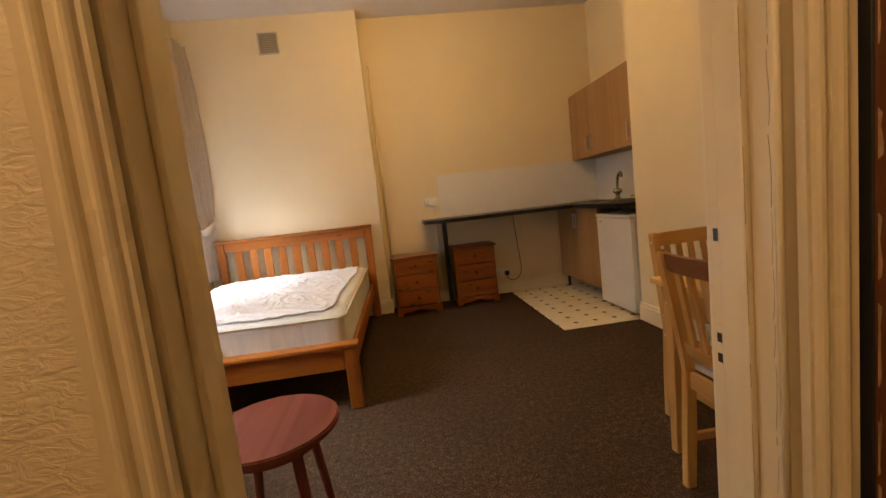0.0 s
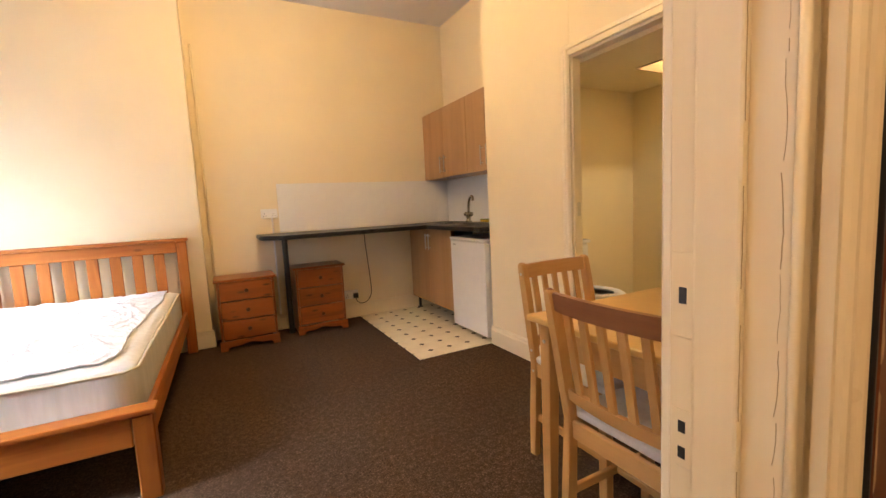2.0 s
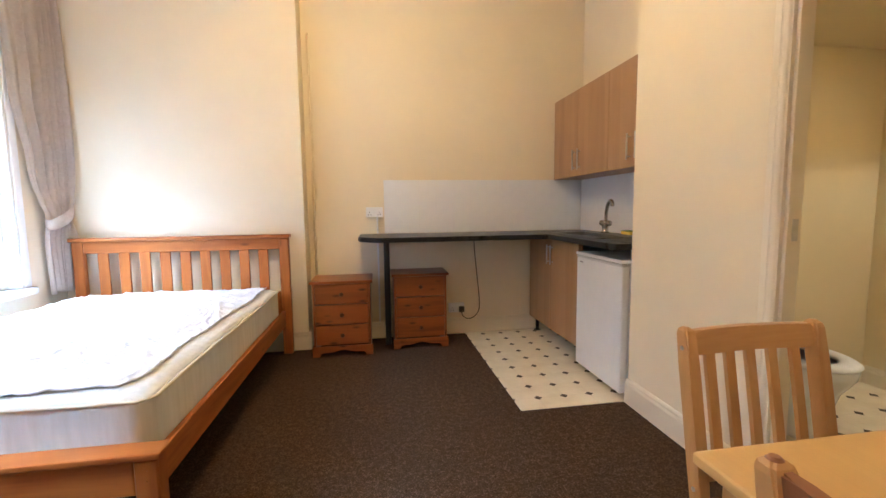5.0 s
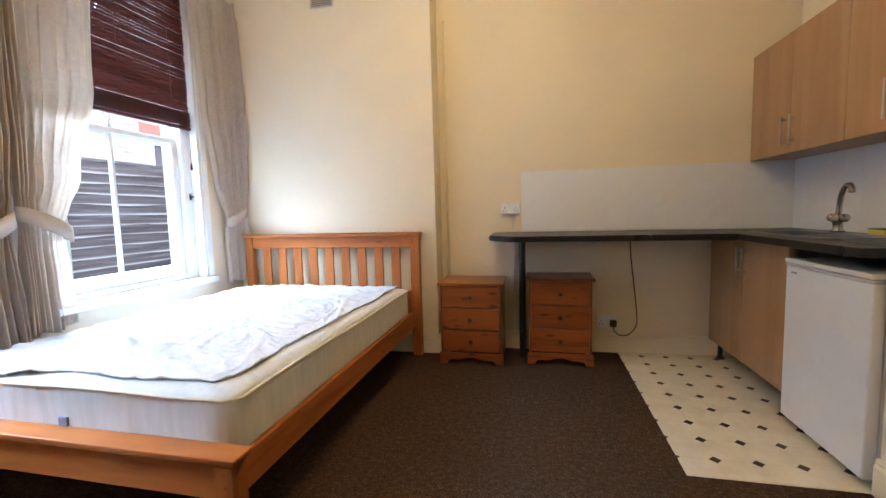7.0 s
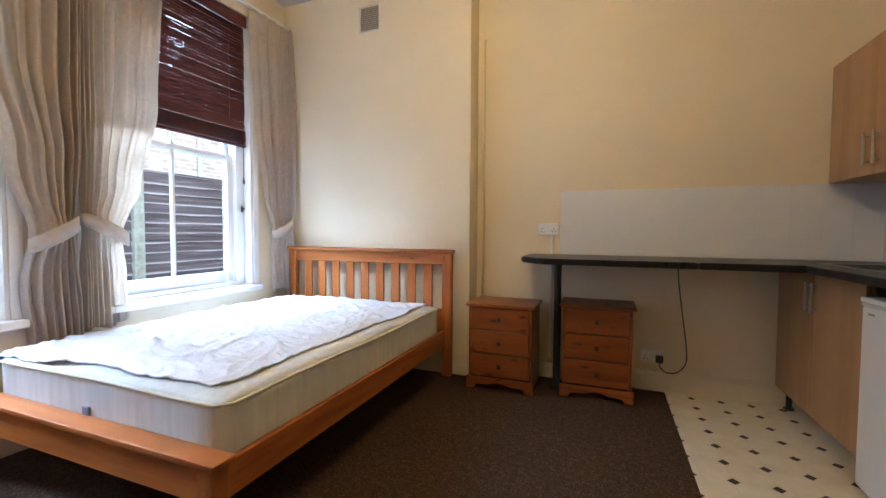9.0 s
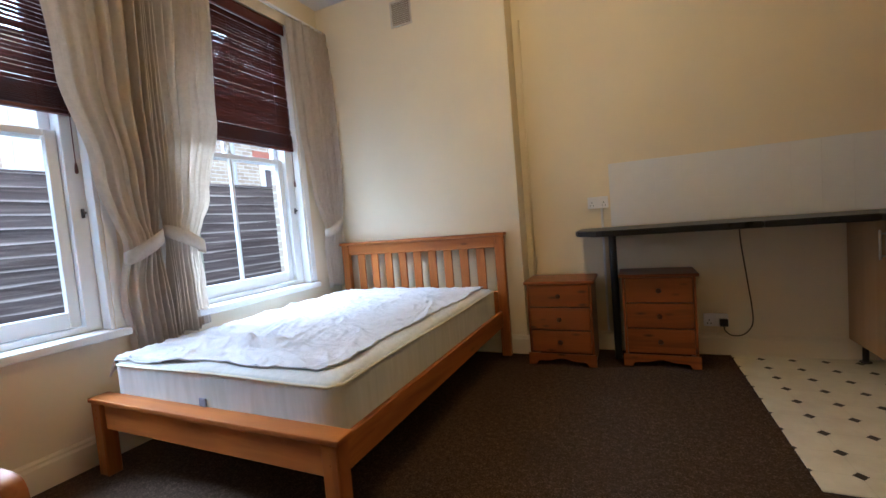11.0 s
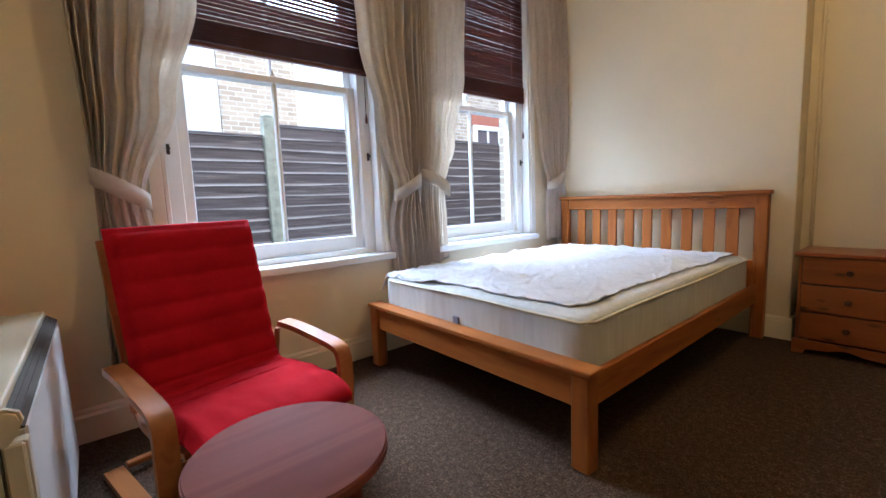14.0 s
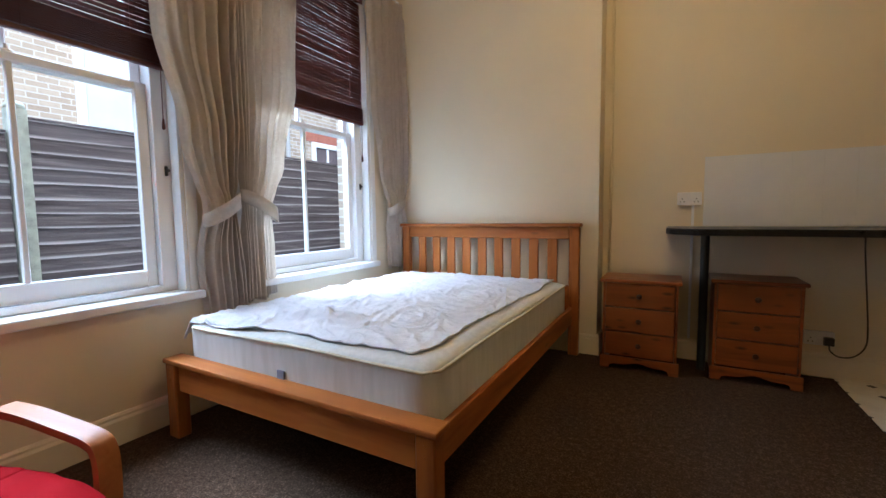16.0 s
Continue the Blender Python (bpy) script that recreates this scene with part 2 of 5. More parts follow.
def prism(outline, z0, z1, b=0.0, seg=2):
    """An upright prism over a flat outline of (x, y)."""
    bm = bmesh.new()
    f = bm.faces.new([bm.verts.new((x, y, z0)) for x, y in outline])
    top = bmesh.ops.extrude_face_region(bm, geom=[f])
    bmesh.ops.translate(bm, verts=[v for v in top["geom"] if isinstance(v, bmesh.types.BMVert)], vec=(0, 0, z1 - z0))
    bmesh.ops.recalc_face_normals(bm, faces=bm.faces[:])
    if b:
        bmesh.ops.bevel(bm, geom=[e for e in bm.edges if abs(e.verts[0].co.z - e.verts[1].co.z) < 1e-6], offset=b, segments=seg, affect="EDGES")
    return bm


def lathe(profile, seg=28):
    """A turned shape from (radius, height) pairs."""
    bm, rings = bmesh.new(), []
    for r, z in profile:
        rings.append([bm.verts.new((r * math.cos(a), r * math.sin(a), z)) for a in (2 * math.pi * k / seg for k in range(seg))])
    for a, b in zip(rings, rings[1:]):
        for k in range(seg):
            bm.faces.new((a[k], a[(k + 1) % seg], b[(k + 1) % seg], b[k]))
    bm.faces.new(rings[0][::-1]), bm.faces.new(rings[-1])
    return bm


def mesh_object(name, bm, material, smooth=False):
    bmesh.ops.recalc_face_normals(bm, faces=bm.faces[:])
    me = bpy.data.meshes.new(name)
    bm.to_mesh(me)
    bm.free()
    me.materials.append(material)
    if smooth:
        me.shade_smooth()
    return new(name, me)


def part(name, bm, material, parent, label="", smooth=False):
    ob = mesh_object(name, bm, material, smooth)
    ob.parent = parent
    return tagged(ob, label)


def thing(name, at, label, category, group="", kind="", turn=0.0):
    ob = new(name)
    ob.empty_display_size = 0.1
    ob.matrix_world = pose(*at, 0, 0, turn)
    return tagged(ob, label, category, group, kind)


def built(name, bm, material, label, category, kind="structure", smooth=False, group=""):
    return tagged(mesh_object(name, bm, material, smooth), label, category, group, kind)


def shared(ob, name, parent, m):
    """One more piece on the same mesh."""
    o = bpy.data.objects.new(name, ob.data)
    scene.collection.objects.link(o)
    o.parent = parent
    o.matrix_basis = m
    return o


# ---- the room: walls, floor, ceiling ----
XW, XE, XK, XC = -1.66, 2.165, 2.655, 0.118        # window wall, east wall, kitchen recess wall
YN, YC, YR, YS, YH = 0.0, -0.205, -1.575, -3.985, -4.14   # alcove, chimney breast, recess end, door wall, hall face
H = 3.145
W1, W2 = (-3.345, -2.145), (-1.80, -0.60)
ZS, ZT = 0.62, 2.86
DX0, DX1, DZ = -0.037, 0.868, 2.03     # entrance opening
BY0, BY1, BZ = -3.165, -2.48, 1.975    # bathroom opening

built("floor", bx(-1.96, -4.05, -0.12, 2.30, 0.12, 0, 0), carpet_mat, "worn short-pile speckled brown fitted carpet", "carpet")
built("floor_lino", bx(1.50, YR, 0.0005, XK, YN, 0.006, 0.002), lino_mat, "cream vinyl flooring with small dark diamonds", "vinyl floor")
built("floor_bathroom", bx(2.20, -3.3, 0.0005, 3.93, -1.5, 0.005, 0.001), lino_mat, "cream vinyl bathroom floor with small dark diamonds", "vinyl floor")
built("floor_hall", bx(-1.6, -6.3, -0.12, 2.4, -4.052, -0.002, 0), carpet_mat, "speckled brown hall carpet", "carpet")
built("floor_bathroom_base", bx(2.302, -3.45, -0.12, 4.0, -1.4, 0, 0), carpet_mat, "subfloor under the bathroom vinyl", "floor")
built("ceiling", bx(-1.96, -4.12, H, 2.9, 0.15, H + 0.15, 0), ceiling_paint, "plain white painted plaster ceiling", "ceiling")
built("wall_north", bx(-0.1, YN, 0, XK + 0.15, 0.15, H, 0), wall_paint, "cream painted plaster wall of the alcove", "wall")
built("wall_chimney_breast", bx(-1.96, YC, 0, XC, -0.0005, H, 0.004), wall_paint, "cream painted chimney breast behind the bed", "wall")
built("wall_west", join(
    bx(-1.96, -4.12, 0, XW, W1[0], H, 0), bx(-1.96, W1[1], 0, XW, W2[0], H, 0), bx(-1.96, W2[1], 0, XW, YC - 0.0005, H, 0),
    bx(-1.96, W1[0], 0, XW, W1[1], ZS, 0), bx(-1.96, W2[0], 0, XW, W2[1], ZS, 0),
    bx(-1.96, W1[0], ZT, XW, W1[1], H, 0), bx(-1.96, W2[0], ZT, XW, W2[1], H, 0)), wall_paint,
    "cream painted outer wall with two sash windows", "wall")
built("wall_kitchen", bx(XK, YR - 0.12, 0, XK + 0.15, -0.0005, H, 0), wall_paint, "cream painted wall of the kitchen recess", "wall")
built("wall_east", join(
    bx(XE, BY1, 0, XE + 0.06, YR, H, 0.004), bx(XE, BY0, BZ, XE + 0.06, BY1, H, 0), bx(XE, -4.12, 0, XE + 0.06, BY0, H, 0),
    bx(XE + 0.06, YR - 0.1, 0, XK - 0.0005, YR, H, 0)), wall_paint, "cream painted wall with the bathroom doorway", "wall")
built("wall_south", join(
    bx(XW + 0.0005, YH, 0, DX0 - 0.03, YS, H, 0), bx(DX1 + 0.03, YH, 0, XE - 0.0005, YS, H, 0), bx(DX0 - 0.03, YH, DZ + 0.03, DX1 + 0.03, YS, H, 0)),
    wall_paint, "cream painted wall with the entrance door", "wall")


def skirting(x0, y0, x1, y1, nx, ny, h=0.15):
    """A skirting board with a moulded top between two floor points, standing out along (nx, ny)."""
    bm = bmesh.new()
    prof = [(0, 0), (0.018, 0), (0.018, h - 0.035), (0.012, h - 0.022), (0.013, h - 0.012), (0.006, h), (0, h)]
    ends = [[bm.verts.new((x + nx * d, y + ny * d, z)) for d, z in prof] for x, y in ((x0, y0), (x1, y1))]
    k = len(prof)
    for i in range(k):
        bm.faces.new((ends[0][i], ends[0][(i + 1) % k], ends[1][(i + 1) % k], ends[1][i]))
    bm.faces.new(ends[0]), bm.faces.new(ends[1][::-1])
    return bm


base = built("baseboard", join(
    skirting(XC + 0.0185, YN - 0.0005, 2.13, YN - 0.0005, 0, -1), skirting(XC + 0.0005, YC - 0.018, XC + 0.0005, YN - 0.0005, 1, 0), skirting(XW + 0.0005, YC - 0.0005, XC + 0.0185, YC - 0.0005, 0, -1),
    skirting(XW + 0.0005, YS, XW + 0.0005, YC, 1, 0), skirting(XE - 0.0005, BY1 + 0.062, XE - 0.0005, YR, -1, 0), skirting(XE - 0.0005, YS, XE - 0.0005, BY0 - 0.05, -1, 0),
    skirting(XW, YS + 0.0005, DX0 - 0.11, YS + 0.0005, 0, 1), skirting(DX1 + 0.11, YS + 0.0005, XE, YS + 0.0005, 0, 1)),
    gloss_cream, "cream gloss moulded skirting board", "skirting board")

# bathroom shell, under the stairs
BX1, BYN, BYS, BH = 3.84, -1.59, -3.22, 2.11
built("wall_bathroom_north", bx(2.2265, BYN, 0, 3.97, BYN + 0.012, BH, 0), bath_paint, "cream painted bathroom wall", "wall")
built("wall_bathroom_far", bx(BX1, BYS, 0, BX1 + 0.12, BYN - 0.0005, 2.9, 0), bath_paint, "cream painted bathroom end wall", "wall")
built("wall_bathroom_south", bx(2.2265, BYS - 0.12, 0, 3.97, BYS, 2.9, 0), bath_paint, "cream painted bathroom side wall", "wall")
built("ceiling_bathroom", join(
    bx(2.2265, -2.12, BH, 3.97, BYN, BH + 0.1, 0), bx(2.2265, BYS, BH, 3.19, -2.1205, BH + 0.1, 0), bx(3.80, BYS, BH, BX1 - 0.0005, -2.1205, BH + 0.1, 0)),
    bath_paint, "low cream bathroom ceiling with a hatch", "ceiling")
built("ceiling_hatch_box", join(
    bx(2.3, -3.4, 2.85, 3.95, -1.7, 2.9, 0), bx(2.3, -1.75, 2.211, 3.95, -1.7, 2.85, 0), bx(2.3, -3.4, 2.211, 2.35, -1.75, 2.85, 0), bx(3.9, -3.4, 2.211, 3.95, -1.75, 2.85, 0), bx(2.35, -3.4, 2.211, 3.9, -3.35, 2.85, 0)),
    painted("roof_space_board", (0.7, 0.55, 0.3), 0.6), "boarded roof space above the hatch", "ceiling")
built("ceiling_bulkhead", prism([(2.2265, -3.2), (2.2265, -2.0), (2.53, -2.0), (2.53, -3.2)], 1.93, BH - 0.0005), bath_paint, "boxed beam across the bathroom ceiling", "beam")

# hall shell
built("wall_hall_left", bx(-1.6, YH - 0.0125, 0, DX0 - 0.03, YH - 0.0005, 2.9, 0), hall_paper, "cream hall wall with textured paper", "wall")
built("wall_hall_right", bx(DX1 + 0.03, YH - 0.0125, 0, 2.4, YH - 0.0005, 2.9, 0), hall_paper, "cream hall wall with textured paper", "wall")
built("wall_hall_top", bx(DX0 - 0.03, YH - 0.0125, DZ + 0.03, DX1 + 0.03, YH - 0.0005, 2.9, 0), hall_paper, "cream hall wall over the entrance", "wall")
built("wall_hall_end_west", bx(-1.72, -6.3, 0, -1.6, YH - 0.013, 2.9, 0), hall_paper, "cream hall end wall", "wall")
built("wall_hall_end_east", bx(2.4, -6.3, 0, 2.52, YH - 0.013, 2.9, 0), hall_paper, "cream hall end wall", "wall")
built("wall_hall_back", bx(-1.72, -6.42, 0, 2.52, -6.3, 2.9, 0), hall_paper, "cream hall back wall", "wall")
built("ceiling_hall", bx(-1.72, -6.42, 2.9, 2.52, YH - 0.0005, 3.0, 0), ceiling_paint, "white hall ceiling", "ceiling")

# entrance frame: lining, stop and fluted architrave
frame_1 = thing("trim_entrance_frame", (0, 0, 0), "old cream gloss door frame with cracked paint", "door frame", kind="structure")
part("lining", bx(DX1, YH - 0.0005, 0, DX1 + 0.03, YS + 0.002, DZ + 0.03, 0.004), old_gloss_mat, frame_1)
part("stop", bx(DX1 - 0.014, -4.087, 0, DX1 - 0.0005, -4.026, DZ - 0.015, 0.005, 2), old_gloss_mat, frame_1)
part("lining", bx(DX0 - 0.03, YH - 0.0005, 0, DX0, YS + 0.002, DZ + 0.03, 0.004), old_gloss_mat, frame_1)
part("stop", bx(DX0 + 0.0005, -4.087, 0, DX0 + 0.014, -4.035, DZ - 0.015, 0.005, 2), old_gloss_mat, frame_1)
part("lining", bx(DX0 + 0.0005, YH, DZ, DX1 - 0.0005, YS, DZ + 0.03, 0.003), old_gloss_mat, frame_1)
part("stop", bx(DX0 + 0.0145, -4.09, DZ - 0.014, DX1 - 0.0145, -4.026, DZ - 0.0005, 0.004), old_gloss_mat, frame_1)


def architrave(w, h, y, out, flutes):
    """One upright of moulded architrave, w wide, standing off a wall at y towards out."""
    bm = bmesh.new()
    prof = [(0.0, 0.0), (0.0, 0.016)]
    for i in range(flutes):
        a, b = w * (0.08 + 0.86 * i / flutes), w * (0.08 + 0.86 * (i + 0.7) / flutes)
        d = 0.017 + 0.006 * i / flutes
        prof += [(a, d), (a + (b - a) * 0.12, d + 0.006), (a + (b - a) * 0.3, d + 0.010), (a + (b - a) * 0.5, d + 0.0115), (a + (b - a) * 0.7, d + 0.010), (a + (b - a) * 0.88, d + 0.006), (b, d)]
    prof += [(w, 0.024), (w, 0.0)]
    ends = [[bm.verts.new((u, y + out * d, z)) for u, d in prof] for z in (0, h)]
    k = len(prof)
    for i in range(k):
        bm.faces.new((ends[0][i], ends[0][(i + 1) % k], ends[1][(i + 1) % k], ends[1][i]))
    bm.faces.new(ends[0]), bm.faces.new(ends[1][::-1])
    return bm


part("architrave", moved(architrave(0.075, DZ + 0.12, YH - 0.0127, -1, 2), Matrix.Translation((DX1 + 0.012, 0, 0))), old_gloss_mat, frame_1)
part("architrave", moved(architrave(0.075, DZ + 0.12, YH - 0.0127, -1, 2), Matrix.Translation((DX0 - 0.006, 0, 0)) @ Matrix.Diagonal((-1, 1, 1, 1))), old_gloss_mat, frame_1)
part("architrave", moved(architrave(0.085, DZ + 0.1, YS + 0.0025, 1, 3), Matrix.Translation((DX1 + 0.012, 0, 0))), gloss_cream, frame_1)
part("architrave", moved(architrave(0.085, DZ + 0.1, YS + 0.0025, 1, 3), Matrix.Translation((DX0 - 0.012, 0, 0)) @ Matrix.Diagonal((-1, 1, 1, 1))), gloss_cream, frame_1)
# dark crack between lining and architrave, drawn as thin brown tubes, and a raised bead
crack_mat = plain("crack_line_brown", (0.42, 0.31, 0.17), 0.9)
rc = random.Random(4)
pieces, z = [], 0.25
while z < 1.9:
    n = rc.randint(2, 9)
    pieces.append(tube([(DX1 - 0.0004, -4.122 + 0.0018 * math.sin(3 * z + 0.5 * k) + rc.uniform(-0.0008, 0.0008), z + 0.014 * k) for k in range(n)], rc.uniform(0.0002, 0.0006), 6))
    z += 0.014 * n + rc.uniform(-0.012, 0.008)
part("paint_crack", join(*pieces), crack_mat, frame_1, "broken dark crack in old paint")
pieces, z = [], 0.3
while z < 1.9:
    n = rc.randint(3, 12)
    pieces.append(tube([(DX1 - 0.0148, -4.0885 + rc.uniform(-0.0004, 0.0004), z + 0.014 * k) for k in range(n)], 0.0006, 6))
    z += 0.014 * n + rc.uniform(0.02, 0.1)
part("paint_crack", join(*pieces), crack_mat, frame_1)
part("bead", tube([(DX1 - 0.004, -4.1405, 0), (DX1 - 0.004, -4.1405, DZ)], 0.006, 10), old_gloss_mat, frame_1, smooth=True)
# painted-over strike plates let into the lining
for z, hh in ((1.0, 0.062), (0.785, 0.045)):
    plate = part("strike_plate", bx(DX1 - 0.0025, -4.024, z - hh, DX1 - 0.0003, -3.99, z + hh, 0.001), old_gloss_mat, frame_1, "painted-over steel strike plate")
    for dz in ((0.0,) if z > 0.9 else (0.018, -0.022)):
        part("latch_hole", bx(DX1 - 0.0032, -4.012, z + dz - (0.012 if z > 0.9 else 0.009), DX1 - 0.0024, -4.001, z + dz + (0.012 if z > 0.9 else 0.009), 0.0), black_plastic, plate)

# the entrance door leaf, standing against the back wall of the hall; its own x runs from the hinges to the latch edge
DOOR_W, DOOR_T = 0.842, 0.032
door_1 = thing("door_1", (0, 0, 0), "dark red-brown varnished flush door with ivory lever handles", "door", kind="structure")
door_1.matrix_world = pose(-0.9, -6.085, 0.0, 5.6)
part("leaf", bx(0, 0, 0, DOOR_W, DOOR_T, 2.0, 0.003, 2), door_mat, door_1)
lx = DOOR_W - 0.033
for side, y in ((-1, 0.0), (1, DOOR_T)):
    plate = part("lever_plate", bx(lx - 0.018, y + side * 0.0004, 0.911, lx + 0.018, y + side * 0.0035, 1.073, 0.0012), ivory_metal, door_1, "worn ivory-painted steel lever plate")
    part("rose", cyl((lx, y + side * 0.0036, 1.026), (lx, y + side * 0.013, 1.026), 0.0145, 0.0125, b=0.0015), nickel, plate)
    part("lever_handle", tube(curve_points([(lx, y + side * 0.010, 1.026), (lx + 0.001, y + side * 0.034, 1.027), (lx - 0.004, y + side * 0.045, 1.026), (lx - 0.022, y + side * 0.050, 1.018), (lx - 0.058, y + side * 0.051, 0.997), (lx - 0.088, y + side * 0.049, 0.985), (lx - 0.104, y + side * 0.045, 0.984)]), 0.0078, 14), ivory_metal, plate, "worn ivory-painted lever", smooth=True)
    part("keyhole", join(cyl((lx, y + side * 0.0033, 0.960), (lx, y + side * 0.0041, 0.960), 0.0055, seg=16), bx(lx - 0.002, y + side * 0.0033, 0.949, lx + 0.002, y + side * 0.0041, 0.960, 0)), black_plastic, plate)
    for dx in (-0.0115, 0.0115):
        for z in (1.064, 0.920):
            part("screw", cyl((lx + dx, y + side * 0.0034, z), (lx + dx, y + side * 0.0045, z), 0.0032, seg=12, b=0.0004), nickel, plate)
part("old_plate_mark", bx(DOOR_W - 0.120, -0.0006, 1.046, DOOR_W - 0.064, 0.0002, 1.140, 0.0002), bare_patch, door_1, "paler bare wood where a plate was taken off")
part("latch_plate", bx(DOOR_W - 0.0003, 0.006, 0.94, DOOR_W + 0.0012, 0.026, 1.10, 0.0003), nickel, door_1)
part("latch_bolt", bx(DOOR_W + 0.0013, 0.010, 1.015, DOOR_W + 0.009, 0.022, 1.035, 0.002), nickel, door_1)
for z in (0.24, 0.78, 1.76):
    part("hinge", join(cyl((-0.012, DOOR_T + 0.006, z - 0.05), (-0.012, DOOR_T + 0.006, z + 0.05), 0.006, seg=14), bx(-0.0122, DOOR_T - 0.028, z - 0.05, -0.0005, DOOR_T + 0.004, z + 0.05, 0.001)), dark_iron, door_1, "dark iron butt hinge")
# worn, chipped arris along the hinge edge
rd = random.Random(12)
z, chips = 0.05, []
while z < 1.95:
    n = rd.uniform(0.012, 0.06)
    chips.append(bx(-0.0012, DOOR_T - rd.uniform(0.002, 0.006), z, 0.0005, DOOR_T + 0.0004, z + n, 0.0003))
    z += n + rd.uniform(0.004, 0.05)
part("chipped_edge", join(*chips), bare_patch, door_1, "chipped edge with bare wood showing")

# neighbouring brown door in the hall
door_2 = thing("door_2", (0.985, YH - 0.013, 0), "dark brown painted hall door with chipped edges", "door", kind="structure")
part("door_frame", join(bx(0.0, -0.024, 0, 0.05, -0.0005, 2.05, 0.003), bx(0.85, -0.024, 0, 0.9, -0.0005, 2.05, 0.003), bx(0.051, -0.024, 2.0, 0.849, -0.0005, 2.05, 0.003)), door_mat, door_2)
part("leaf", bx(0.052, -0.018, 0.01, 0.848, -0.0005, 1.998, 0.003), door_mat, door_2)
# the groove's deep shade is put in as a black strip
part("shadow_gap", bx(-0.0062, -0.0225, 0, -0.0004, -0.0006, 2.04, 0.001), black_plastic, door_2, "black strip put in for the shaded gap beside the frame")
rn = random.Random(7)
z = 0.30
while z < 1.75:
    n = rn.randint(3, 7)
    w0 = rn.uniform(0.004, 0.011)
    edge_y = [(rn.uniform(0.25, 1.0) * w0, z + rn.uniform(0.010, 0.022) * k) for k in range(n)]
    top_z = edge_y[-1][1] + 0.008
    chip = prism([(0.0, z - 0.006)] + edge_y + [(0.0, top_z)], 0, 0.0008)
    part("paint_chip", moved(chip, Matrix.Translation((0.0012, -0.0242, 0)) @ Matrix.Rotation(radians(90), 4, "X")), chipped_paint, door_2)
    z = top_z + rn.uniform(0.01, 0.10)

# bathroom door frame
frame_2 = thing("trim_bathroom_frame", (0, 0, 0), "cream gloss moulded bathroom door frame", "door frame", kind="structure")
for y, s in ((BY1, 1), (BY0, -1)):
    part("lining", bx(XE - 0.001, y - s * 0.022, 0, XE + 0.062, y - s * 0.0005, BZ - 0.001, 0.003), gloss_cream, frame_2)
    a = moved(architrave(0.062, BZ + 0.055, 0, -1, 1), Matrix.Rotation(radians(-90), 4, "Z"))
    w = Matrix.Translation((XE - 0.0005, y - s * 0.01, 0)) @ Matrix.Diagonal((1, -1 if s > 0 else 1, 1, 1))
    if s > 0:
        part("architrave", moved(a, w), gloss_cream, frame_2)
    else:
        a.free()
        part("architrave", bx(XE - 0.016, BY0 - 0.034, 0, XE - 0.0008, BY0 + 0.012, 1.635, 0.003), gloss_cream, frame_2)
        # thin brown strip that colours in the shadow between frame and wall
        part("shadow_gap", bx(XE - 0.006, BY0 - 0.039, 0, XE - 0.0008, BY0 - 0.0345, 1.635, 0), gap_brown, frame_2, "brown strip put in for the shadow gap beside the frame")
part("lining", bx(XE - 0.001, BY0 + 0.023, BZ - 0.022, XE + 0.062, BY1 - 0.023, BZ - 0.0005, 0.003), gloss_cream, frame_2)
part("architrave", join(bx(XE - 0.02, BY0 - 0.05, BZ - 0.008, XE - 0.0008, BY1 + 0.05, BZ + 0.054, 0.004), bx(XE - 0.027, BY0 - 0.05, BZ + 0.025, XE - 0.0202, BY1 + 0.05, BZ + 0.05, 0.004)), gloss_cream, frame_2)
part("strike_plate", bx(XE + 0.02, BY1 - 0.0245, 1.04, XE + 0.045, BY1 - 0.0222, 1.12, 0.0008), nickel, frame_2)

# boxed cupboard over the corner beside the bathroom door
cup = thing("overhead_cupboard", (0, 0, 0), "cream painted overhead box cupboard in the corner", "cupboard", kind="structure")
part("body", prism([(XE - 0.0005, -3.166), (2.085, -3.166), (1.765, -3.46), (1.765, YS + 0.0005), (XE - 0.0005, YS + 0.0005)], 1.645, H - 0.0005), painted("cupboard_white", (0.78, 0.72, 0.58), 0.5), cup)
part("bottom_trim", prism([(XE - 0.02, -3.175), (2.08, -3.175), (1.758, -3.462), (1.758, -3.60), (XE - 0.02, -3.60)], 1.636, 1.6445), wood("raw_edge_board", (0.5, 0.36, 0.2), (0.3, 0.2, 0.1), "y"), cup)

# ---- windows ----


